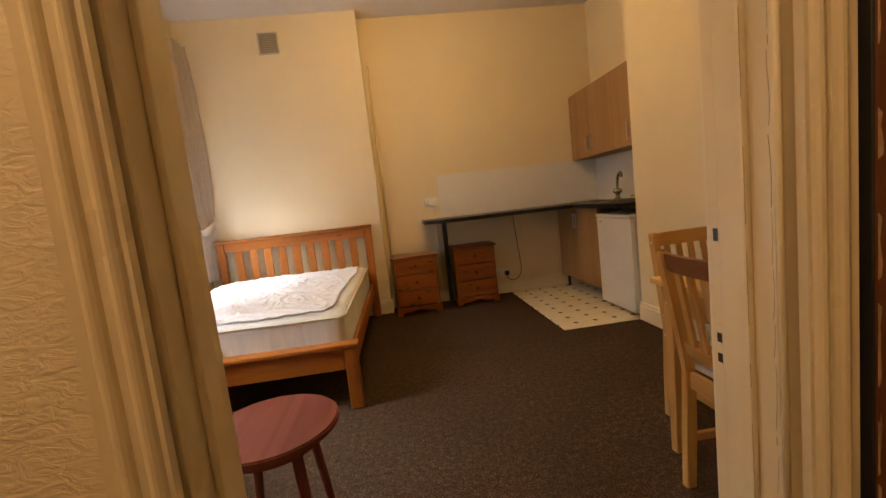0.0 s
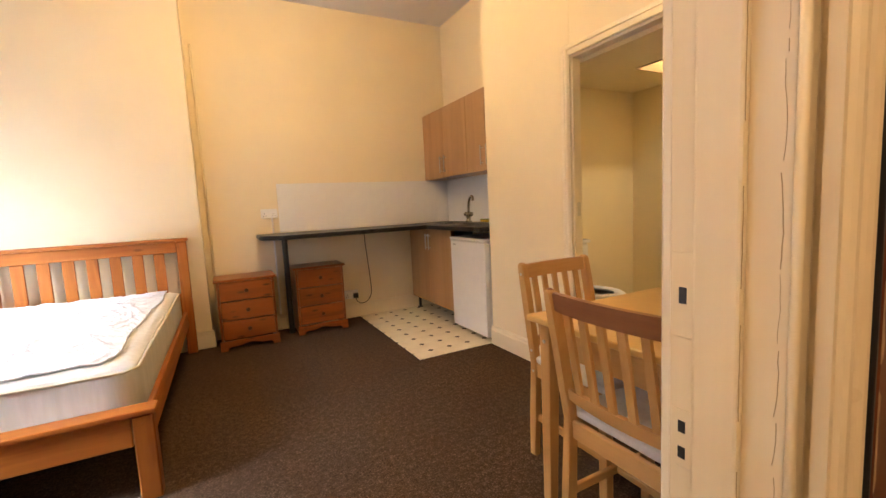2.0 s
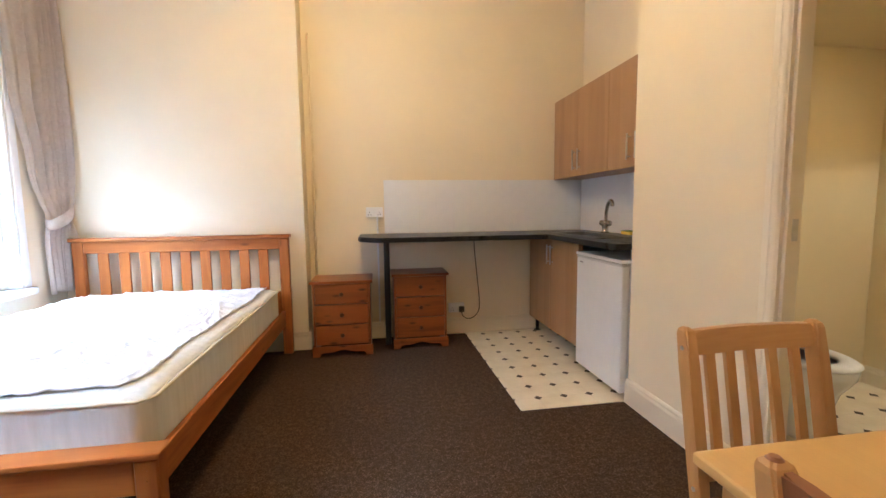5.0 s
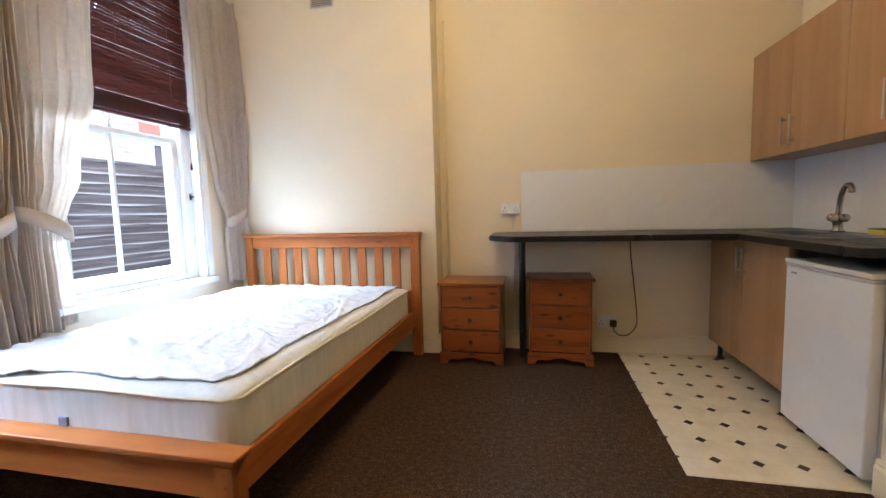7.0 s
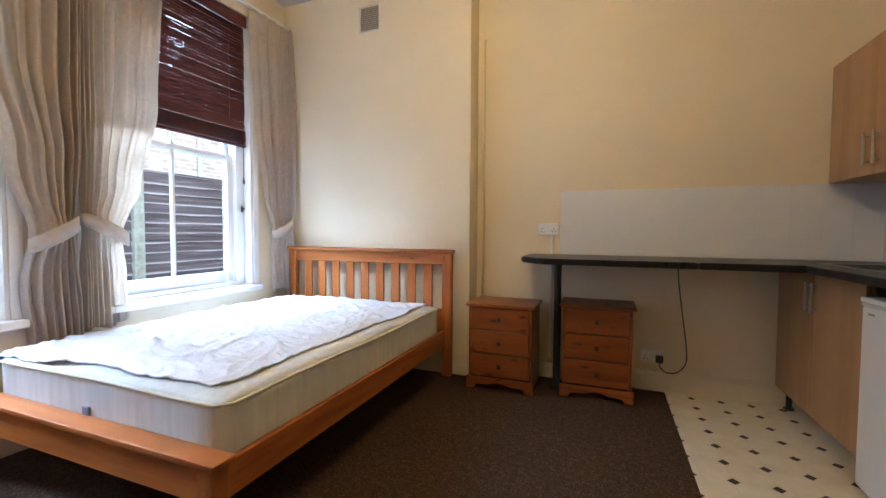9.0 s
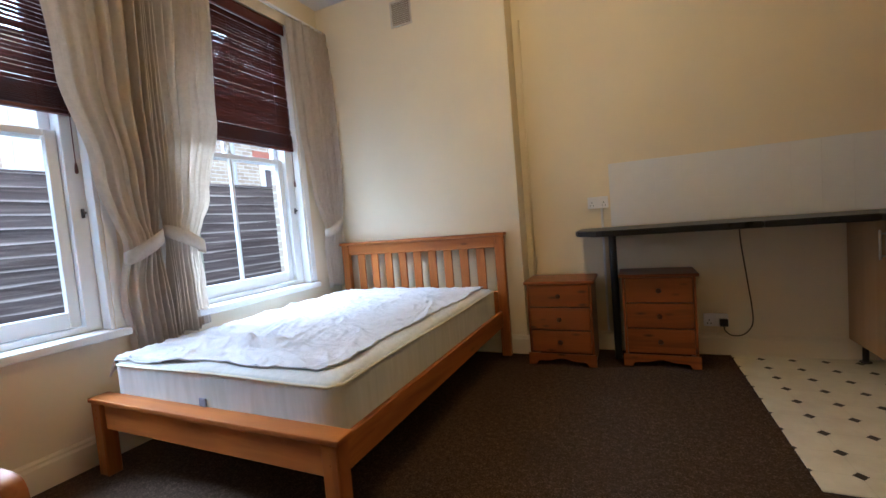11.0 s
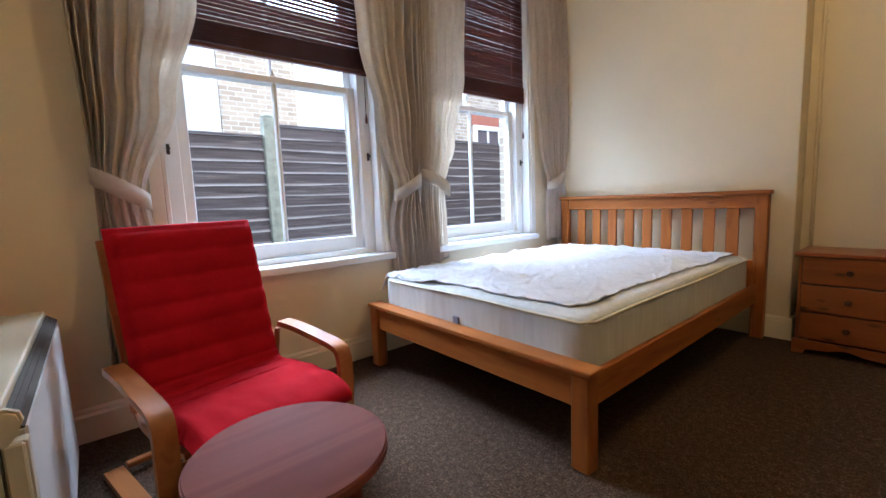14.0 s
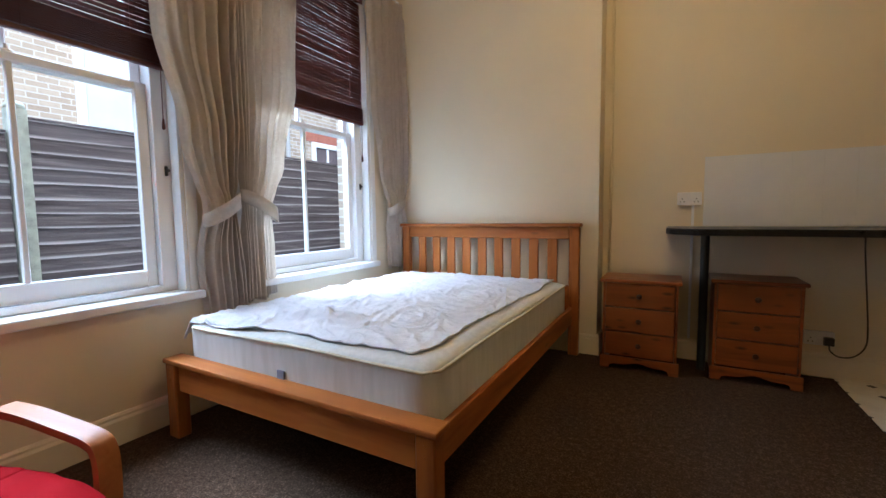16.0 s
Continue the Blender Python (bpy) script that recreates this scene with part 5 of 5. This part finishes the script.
    n.color(n.mix(n.math("MULTIPLY", wv, 0.25), c, (0.28, 0.005, 0.01)))
    return n.bump(n.math("ADD", wv, n.math("MULTIPLY", n.noise(30, 4), 2.0)), 0.3, 0.004).mat


red_mat = red_cloth()
bent = wood("bent_birch_veneer", (0.40, 0.150, 0.038), (0.28, 0.090, 0.021), "x", 0.38, 0, bump=0.04, spec=0.3)
ac = thing("armchair", (-0.98, -3.27, 0), "red cushioned armchair on a bent birch frame", "armchair", turn=12)


def ribbon(points, y0, y1, thick, n=8):
    """Bent wood: a strip y0 to y1 wide that follows points (x, z)."""
    pts = curve_points([(x, 0, z) for x, z in points], n)
    bm, rings = bmesh.new(), []
    for i, p in enumerate(pts):
        d = (pts[min(i + 1, len(pts) - 1)] - pts[max(i - 1, 0)]).normalized()
        nn = Vector((-d.z, 0, d.x)) * thick / 2
        rings.append([bm.verts.new(q) for q in ((p.x - nn.x, y0, p.z - nn.z), (p.x - nn.x, y1, p.z - nn.z), (p.x + nn.x, y1, p.z + nn.z), (p.x + nn.x, y0, p.z + nn.z))])
    for a, b in zip(rings, rings[1:]):
        for k in range(4):
            bm.faces.new((a[k], a[(k + 1) % 4], b[(k + 1) % 4], b[k]))
    bm.faces.new(rings[0][::-1]), bm.faces.new(rings[-1])
    return bm


for s in (-1, 1):
    part("arm_frame", ribbon([(-0.17, 0.470), (-0.05, 0.466), (0.10, 0.448), (0.215, 0.430), (0.252, 0.400), (0.260, 0.32), (0.25, 0.18), (0.225, 0.06), (0.17, 0.018), (0.0, 0.0135), (-0.2, 0.0135), (-0.36, 0.0135)], s * 0.29, s * 0.352, 0.024), bent, ac)
    part("back_frame", ribbon([(-0.40, 0.90), (-0.33, 0.62), (-0.27, 0.40), (-0.20, 0.265), (-0.06, 0.235), (0.12, 0.252), (0.245, 0.27)], s * 0.225, s * 0.272, 0.02), bent, ac)
    part("cross_strut", cyl((-0.18, s * 0.273, 0.29), (-0.17, s * 0.289, 0.45), 0.012, seg=10), bent, ac)
for x, z in ((0.246, 0.256), (-0.255, 0.37), (-0.395, 0.86)):
    part("cross_rail", bx(x - 0.009, -0.2885 if z < 0.8 and x > 0 else -0.2245, z - 0.028, x + 0.009, 0.2885 if z < 0.8 and x > 0 else 0.2245, z + 0.006, 0.004), bent, ac)
part("cross_rail", bx(-0.335, -0.2885, 0.027, -0.305, 0.2885, 0.05, 0.004), bent, ac)


def quilted_cushion():
    """One long cushion, seat and back, stitched across in channels."""
    pts = curve_points([(0.345, 0, 0.236), (0.312, 0, 0.274), (0.20, 0, 0.292), (0.05, 0, 0.288), (-0.10, 0, 0.282), (-0.165, 0, 0.325), (-0.205, 0, 0.46), (-0.245, 0, 0.62), (-0.285, 0, 0.78), (-0.325, 0, 0.925)], 14)
    ln = [0.0]
    for a, b in zip(pts, pts[1:]):
        ln.append(ln[-1] + (b - a).length)
    bm, rings, nw = bmesh.new(), [], 26
    for i, p in enumerate(pts):
        d = (pts[min(i + 1, len(pts) - 1)] - pts[max(i - 1, 0)]).normalized()
        nn = Vector((d.z, 0, -d.x))
        if nn.z < 0 and i < 44:
            nn = -nn
        if i >= 44 and nn.x < 0:
            nn = -nn
        s = ln[i]
        ch = abs(math.sin(math.pi * (s - 0.56) / 0.098)) ** 0.5 if s > 0.56 else (1 - 0.25 * math.exp(-((s - 0.47) / 0.03) ** 2))
        end = min(1, s / 0.035, (ln[-1] - s) / 0.035)
        th = 0.046 * (0.58 + 0.42 * ch) * math.sqrt(max(0.02, 1 - (1 - end) ** 2))
        ring = []
        for side in (1, -1):
            for k in range(nw + 1):
                u = k / nw if side > 0 else 1 - k / nw
                y = -0.272 + 0.544 * u
                e = math.sqrt(max(0.0, 1 - max(0, abs(2 * u - 1) - 0.9) ** 2 / 0.01))
                wr = 0.005 * noise.noise(Vector((y * 9, s * 14, 1))) + (0.006 * noise.noise(Vector((y * 24, s * 9, 3))) if s < 0.52 else 0)
                ring.append(bm.verts.new(p + Vector((0, y, 0)) + nn * (side * th * e + wr)))
        rings.append(ring)
    k = len(rings[0])
    for a, b in zip(rings, rings[1:]):
        for j in range(k):
            bm.faces.new((a[j], a[(j + 1) % k], b[(j + 1) % k], b[j]))
    bm.faces.new(rings[0][::-1]), bm.faces.new(rings[-1])
    return bm


part("cushion", moved(quilted_cushion(), Matrix.Translation((0.012, 0, 0.022))), red_mat, ac, "quilted red cotton cushion", smooth=True)

# ---- coffee table ----
ctm = wood("red_brown_stained_top", (0.205, 0.060, 0.036), (0.140, 0.038, 0.024), "y", 0.62, 0.4, 6, spec=0.10)
ct = thing("coffee_table", (-0.215, -3.325, 0), "small round red-brown stained coffee table", "coffee table")
tt = part("tabletop", prism([(0.222 * math.cos(2 * math.pi * k / 72), 0.222 * math.sin(2 * math.pi * k / 72)) for k in range(72)], 0.425, 0.45, 0.005, 3), ctm, ct)
for k in range(4):
    a = math.pi / 4 + k * math.pi / 2
    part("leg", cyl((0.19 * math.cos(a), 0.19 * math.sin(a), 0), (0.13 * math.cos(a), 0.13 * math.sin(a), 0.4245), 0.014, 0.019, 16), ctm, ct)
part("apron", lathe([(0.165, 0.385), (0.165, 0.4245), (0.145, 0.4245), (0.145, 0.385)], 40), ctm, ct)

# ---- storage heater ----
hm = painted("aged_cream_enamel", (0.66, 0.58, 0.42), 0.38, 0.06, 90, 0.05)
hw_ = painted("pale_heater_panel", (0.70, 0.66, 0.60), 0.35, 0.04, 90, 0.04)
ht = thing("storage_heater", (-0.90, YS, 0), "aged cream electric storage heater against the wall", "heater")
side = Matrix(((0, 0, 1, 0), (1, 0, 0, 0), (0, 1, 0, 0), (0, 0, 0, 1)))
slot_mat = plain("dark_grille_slot", (0.075, 0.062, 0.048), 0.8, spec=0.15)
part("casing", bx(-0.55, 0.02, 0.05, 0.53, 0.20, 0.60, 0.008, 2), hm, ht)
part("front_panel", moved(prism([(0.2005, 0.06), (0.228, 0.06), (0.224, 0.595), (0.2005, 0.60)], 0, 1.04, 0.005, 2), Matrix.Translation((-0.545, 0, 0)) @ side), hw_, ht, "pale front panel")
part("corner_strip", bx(0.4965, 0.2005, 0.055, 0.5295, 0.226, 0.583, 0.005, 2), hm, ht)
part("top_plate", bx(-0.55, 0.062, 0.6005, 0.53, 0.190, 0.645, 0.008, 3), hm, ht)
part("top_plate_lip", bx(-0.55, 0.066, 0.6452, 0.53, 0.094, 0.648, 0.001), hm, ht)
gr = part("outlet_grille", moved(prism([(0.192, 0.601), (0.222, 0.601), (0.222, 0.604), (0.192, 0.628)], 0, 1.06, 0.0), Matrix.Translation((-0.545, 0, 0)) @ side), slot_mat, ht, "dark sloping outlet slot")
for i in range(2):
    y = 0.200 + i * 0.010
    part("grille_bar", bx(-0.545, y, 0.626 - (y - 0.192) * 0.8, 0.515, y + 0.003, 0.628 - (y - 0.192) * 0.8, 0.0005), plain("grille_bar_grey", (0.10, 0.085, 0.068), 0.8, spec=0.15), gr)
part("rear_grille", bx(-0.55, 0.022, 0.6005, 0.53, 0.058, 0.628, 0.002), slot_mat, ht, "dark rear outlet strip")
part("rear_bar", bx(-0.55, 0.03, 0.6285, 0.53, 0.045, 0.636, 0.002), hm, ht)
cap = part("end_cap", moved(prism([(0.02, 0.585), (0.20, 0.585), (0.213, 0.60), (0.226, 0.628), (0.222, 0.645), (0.205, 0.655), (0.02, 0.66)], 0, 0.022, 0.005, 2), Matrix.Translation((0.5305, 0, 0)) @ side), hm, ht)
part("control_knob", cyl((0.5527, 0.126, 0.616), (0.560, 0.126, 0.616), 0.017, seg=24, b=0.002), black_plastic, cap, "black round control knob")
part("end_seam", bx(0.5302, 0.186, 0.055, 0.5415, 0.190, 0.5835, 0.001), slot_mat, ht)
part("end_panel", bx(0.5305, 0.022, 0.055, 0.543, 0.1855, 0.5835, 0.004), hm, ht)
part("end_panel", bx(0.5305, 0.1905, 0.055, 0.543, 0.222, 0.5835, 0.004), hm, ht)
part("wall_bracket", bx(-0.5, 0.0005, 0.45, 0.5, 0.0195, 0.69, 0.004), hm, ht)
for x in (-0.45, 0.43):
    part("foot", bx(x - 0.03, 0.03, 0, x + 0.03, 0.2, 0.0495, 0.004), hm, ht)

# ---- bathroom fittings ----
china = plain("white_glazed_china", (0.76, 0.75, 0.70), 0.12, 0.02, 10, 0.02)
tl = thing("toilet", (2.84, -1.605, 0.005), "white china toilet with its seat down", "toilet")


def oval(profile, sx, sy, seg=36):
    return moved(lathe(profile, seg), Matrix.Diagonal((sx, sy, 1, 1)))


part("pan", moved(oval([(0.11, 0.0), (0.115, 0.02), (0.10, 0.12), (0.13, 0.25), (0.175, 0.34), (0.182, 0.385), (0.165, 0.39), (0.14, 0.36), (0.08, 0.22), (0.03, 0.2)], 1.0, 1.32), Matrix.Translation((0, -0.42, 0))), china, tl, smooth=True)
part("seat", moved(oval([(0.185, 0.392), (0.19, 0.402), (0.178, 0.412), (0.122, 0.412), (0.115, 0.402), (0.122, 0.392), (0.185, 0.392)], 1.0, 1.3), Matrix.Translation((0, -0.42, 0))), white_plastic, tl, smooth=True)
# shallow china insert, added so the pan's inside does not go black
part("bowl_lining", moved(oval([(0.02, 0.318), (0.07, 0.322), (0.118, 0.345), (0.12, 0.36), (0.10, 0.345), (0.05, 0.332), (0.01, 0.330)], 1.0, 1.3), Matrix.Translation((0, -0.42, 0))), china, tl, smooth=True)
part("cistern", bx(-0.19, -0.19, 0.42, 0.19, -0.0, 0.76, 0.03, 3), china, tl)
part("cistern_lid", bx(-0.2, -0.2, 0.7605, 0.2, 0.0, 0.79, 0.012, 2), china, tl)
part("flush_lever", tube([(-0.12, -0.195, 0.70), (-0.12, -0.215, 0.70), (-0.17, -0.22, 0.69)], 0.006, 8), chrome, tl, smooth=True)

bs = thing("basin", (BX1 - 0.001, -2.41, 0.005), "white china pedestal washbasin under the mirror", "washbasin")
part("bowl", moved(oval([(0.10, 0.62), (0.17, 0.68), (0.235, 0.755), (0.245, 0.795), (0.235, 0.80), (0.20, 0.785), (0.12, 0.70), (0.02, 0.685)], 0.82, 1.08), Matrix.Translation((-0.203, 0, 0))), china, bs, smooth=True)
part("ledge", bx(-0.13, -0.22, 0.765, -0.0005, 0.22, 0.81, 0.015, 3), china, bs)
part("pedestal", moved(lathe([(0.10, 0.0), (0.09, 0.05), (0.07, 0.3), (0.08, 0.55), (0.11, 0.63)], 28), Matrix.Translation((-0.15, 0, 0))), china, bs, smooth=True)
for s in (-1, 1):
    part("tap", join(cyl((-0.075, s * 0.12, 0.81), (-0.075, s * 0.12, 0.87), 0.014, seg=16), cyl((-0.075, s * 0.12, 0.845), (-0.15, s * 0.12, 0.85), 0.009, seg=12), cyl((-0.075, s * 0.12, 0.87), (-0.075, s * 0.12, 0.895), 0.02, seg=12)), chrome, bs, smooth=False)
mi = thing("bathroom_mirror", (BX1, -2.43, 1.16), "plain frameless bathroom mirror on the wall", "mirror")
mg = Nodes("mirror_silver", 0.03, 1.0)
mg.color((0.8, 0.82, 0.78))
part("mirror_glass", bx(-0.008, -0.23, 0, -0.0006, 0.23, 0.45, 0.0015), mg.mat, mi)
bp = thing("baseboard_bathroom", (0, 0, 0), "cream gloss bathroom skirting board", "skirting board", kind="structure")
part("board", join(skirting(2.3, BYN - 0.0005, BX1 - 0.001, BYN - 0.0005, 0, -1, 0.12), skirting(BX1 - 0.0005, BYS, BX1 - 0.0005, BYN - 0.02, -1, 0, 0.12)), gloss_cream, bp)
hatch = thing("trim_hatch_lining", (0, 0, 0), "bare timber lining of the ceiling hatch", "hatch", kind="structure")
raw = wood("bare_pine_lining", (0.40, 0.27, 0.12), (0.30, 0.19, 0.07), "x", 0.6, 0.3)
part("lining_board", bx(3.191, -2.136, BH - 0.008, 3.799, -2.1215, BH + 0.16, 0.002), raw, hatch)
part("lining_board", bx(3.784, -3.2, BH - 0.008, 3.799, -2.1365, BH + 0.16, 0.002), raw, hatch)
part("lining_board", bx(3.191, -3.2, BH - 0.008, 3.206, -2.1365, BH + 0.16, 0.002), raw, hatch)


# ---- outside: yard, fence, neighbouring house ----
def brick_mat(name, c1, c2, mortar):
    n = Nodes(name, 0.85, spec=0.2)
    xyz = n.node("ShaderNodeSeparateXYZ", Vector=n.co)
    m = n.node("ShaderNodeCombineXYZ", X=xyz.outputs[1], Y=xyz.outputs[2]).outputs[0]
    b = n.node("ShaderNodeTexBrick", Vector=m, Scale=1.0)
    n.put(b, "Color1", (*c1, 1)), n.put(b, "Color2", (*c2, 1)), n.put(b, "Mortar", (*mortar, 1))
    n.put(b, "Brick Width", 0.225), n.put(b, "Row Height", 0.075), n.put(b, "Mortar Size", 0.008)
    n.color(n.mix(n.math("MULTIPLY", n.noise(14, 4), 0.35), b.outputs[0], shade(c2, 0.6)))
    return n.bump(n.math("ADD", n.math("MULTIPLY", b.outputs["Fac"], -1.0), n.math("MULTIPLY", n.noise(60, 3), 0.5)), 0.5, 0.006).mat


stock = brick_mat("yellow_stock_brick", (0.52, 0.43, 0.33), (0.36, 0.28, 0.21), (0.60, 0.57, 0.52))
built("ground", bx(-60, -60, -0.35, -1.965, 60, -0.12, 0), plain("yard_concrete", (0.26, 0.25, 0.23), 0.9, 0.2, 3, 0.3), "grey concrete side yard", "ground")
outer = built("wall_outer_leaf", join(
    bx(-2.08, -7.0, -0.12, -1.9605, W1[0] + 0.0, 6.0, 0), bx(-2.08, W1[1] - 0.015, -0.12, -1.9605, W2[0] + 0.0, 6.0, 0), bx(-2.08, W2[1] + 0.07, -0.12, -1.9605, 3.0, 6.0, 0),
    bx(-2.08, W1[0] + 0.0, -0.12, -1.9605, W1[1] - 0.015, ZS - 0.062, 0), bx(-2.08, W2[0] + 0.0, -0.12, -1.9605, W2[1] + 0.07, ZS - 0.062, 0),
    bx(-2.08, W1[0] + 0.0, ZT - 0.05, -1.9605, W1[1] - 0.015, 6.0, 0), bx(-2.08, W2[0] + 0.0, ZT - 0.05, -1.9605, W2[1] + 0.07, 6.0, 0)),
    stock, "yellow stock brick outer wall of the house", "wall")


def fence_wood():
    n = Nodes("weathered_dark_fence", 0.8, spec=0.25)
    g = n.noise(1.0, 5, 0.65, n.mapped((30, 1.2, 30)), 0.8)
    fine = n.noise(1.0, 3, 0.6, n.mapped((200, 5, 200)))
    rnd = n.node("ShaderNodeObjectInfo").outputs["Random"]
    c = n.ramp(g, (0.3, (0.078, 0.060, 0.058)), (0.55, (0.165, 0.132, 0.128)), (0.72, (0.30, 0.25, 0.24)))
    c = n.mix(n.math("MULTIPLY", rnd, 0.35), c, (0.17, 0.15, 0.16))
    c = n.mix(n.math("MULTIPLY", fine, 0.3), c, (0.03, 0.024, 0.024))
    # worn lower edge, with its daylight highlight painted into the colour
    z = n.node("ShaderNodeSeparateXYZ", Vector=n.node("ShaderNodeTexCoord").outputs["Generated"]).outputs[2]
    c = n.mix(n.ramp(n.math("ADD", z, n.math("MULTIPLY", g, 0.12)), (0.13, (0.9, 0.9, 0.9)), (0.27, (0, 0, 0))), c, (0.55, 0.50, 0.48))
    n.color(c)
    return n.bump(n.math("ADD", g, fine), 0.5, 0.004).mat


fence_mat = fence_wood()
post_mat = plain("lichened_pale_post", (0.38, 0.38, 0.30), 0.9, 0.25, 14, 0.4)
FX = -3.45


def fence_panel(y0, y1, top):
    """An overlap panel of waney-edged boards between two posts."""
    f = thing("fence", (FX, (y0 + y1) / 2, -0.12), "weathered dark brown overlap fence panel", "fence", "fence panels in the yard")
    hw, h = (y1 - y0) / 2, top + 0.12
    n = int(h / 0.108)
    for i in range(n):
        z = 0.02 + i * (h - 0.04) / n
        bm, lo, hi, k = bmesh.new(), [], [], 16
        for j in range(k + 1):
            y = -hw + 2 * hw * j / k
            wob = 0.016 * noise.noise(Vector((y * 1.7, i * 3.7, y0))) + 0.006 * noise.noise(Vector((y * 7, i * 5.1, y0)))
            lo.append((bm.verts.new((0.024, y, z + wob)), bm.verts.new((0.010, y, z + wob))))
            hi.append((bm.verts.new((0.0, y, z + 0.125)), bm.verts.new((-0.005, y, z + 0.125))))
        for j in range(k):
            bm.faces.new((lo[j][0], lo[j + 1][0], hi[j + 1][0], hi[j][0])), bm.faces.new((lo[j][1], hi[j][1], hi[j + 1][1], lo[j + 1][1]))
            bm.faces.new((lo[j][0], lo[j][1], lo[j + 1][1], lo[j + 1][0])), bm.faces.new((hi[j][0], hi[j + 1][0], hi[j + 1][1], hi[j][1]))
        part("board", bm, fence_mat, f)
    part("capping", bx(-0.025, -hw, h - 0.012, 0.03, hw, h + 0.012, 0.003), fence_mat, f)
    for y in (-hw + 0.02, 0.0, hw - 0.02):
        part("batten", bx(-0.03, y - 0.018, 0, -0.006, y + 0.018, h - 0.013, 0.002), fence_mat, f)
    return f


PY = -2.25
for i, (top, a) in enumerate(((1.62, -2), (1.66, -1), (1.77, 0), (1.75, 1), (1.72, 2))):
    y0 = PY + a * 1.86 + 0.06
    fence_panel(y0, y0 + 1.74, top)
for a in (-2, -1, 0, 1, 2, 3):
    p = thing("fence_post", (FX, PY + a * 1.86, -0.12), "pale lichened post with a rounded top between fence panels", "fence post", "fence posts in the yard")
    bm = bx(-0.055, -0.053, 0, 0.055, 0.053, 1.95, 0.01, 2)
    cap = lathe([(0.058, 1.9505), (0.055, 1.975), (0.04, 1.995), (0.012, 2.005)], 16)
    part("shaft", bm, post_mat, p)
    part("rounded_top", cap, post_mat, p, smooth=True)

HX = -6.5
house = thing("neighbouring_house", (HX, 0, -0.12), "yellow brick house across the yard with white windows", "house")
part("wall", bx(-6.0, -14, 0, 0, 12, 6.6, 0), stock, house)
part("roof", moved(prism([(-6.3, 6.6005), (0.35, 6.6005), (-3.0, 9.0)], -14.2, 12.2), Matrix(((1, 0, 0, 0), (0, 0, 1, 0), (0, 1, 0, 0), (0, 0, 0, 1)))), plain("grey_slate", (0.12, 0.12, 0.13), 0.7, 0.2, 6, 0.3), house)
far_glass = plain("dull_far_glass", (0.56, 0.61, 0.64), 0.3, 0.1, 1.5, 0.02)
dark_glass = plain("dark_far_glass", (0.13, 0.10, 0.10), 0.3, 0.15, 2.0, 0.02)
bright_paint = painted("white_window_paint", (0.80, 0.80, 0.80), 0.4)
for y0, y1, z0, z1 in ((-3.55, -1.95, 1.35, 3.7), (-0.74, 0.75, 1.35, 3.7), (3.45, 4.4, 1.6, 2.83), (-7.4, -6.0, 1.35, 3.7), (-3.3, -2.1, 4.6, 6.2), (-0.6, 0.6, 4.6, 6.2), (3.3, 4.5, 4.6, 6.2)):
    w = part("window", join(bx(0.0005, y0, z0, 0.05, y0 + 0.11, z1, 0.006), bx(0.0005, y1 - 0.11, z0, 0.05, y1, z1, 0.006), bx(0.0005, y0 + 0.1105, z0, 0.05, y1 - 0.1105, z0 + 0.1, 0.006), bx(0.0005, y0 + 0.1105, z1 - 0.11, 0.05, y1 - 0.1105, z1, 0.006), bx(0.0005, (y0 + y1) / 2 - 0.03, z0 + 0.1005, 0.04, (y0 + y1) / 2 + 0.03, z1 - 0.1105, 0.004)), bright_paint, house)
    part("pane", bx(0.0006, y0 + 0.111, z0 + 0.101, 0.02, y1 - 0.111, z1 - 0.111, 0), dark_glass if y0 == 3.45 else far_glass, w)
    part("sill", bx(0.0005, y0 - 0.08, z0 - 0.1, 0.12, y1 + 0.08, z0 - 0.0005, 0.01), bright_paint, w)
part("lintel", bx(0.0005, 3.3, 2.84, 0.02, 4.55, 3.12, 0.005), plain("red_rubbed_brick", (0.36, 0.135, 0.09), 0.8, 0.15, 20, 0.3), house, "red rubbed-brick lintel")
part("drainpipe", cyl((0.07, 2.75, 0), (0.07, 2.75, 6.5), 0.045, seg=14), plain("grey_painted_pipe", (0.4, 0.4, 0.4), 0.5), house)
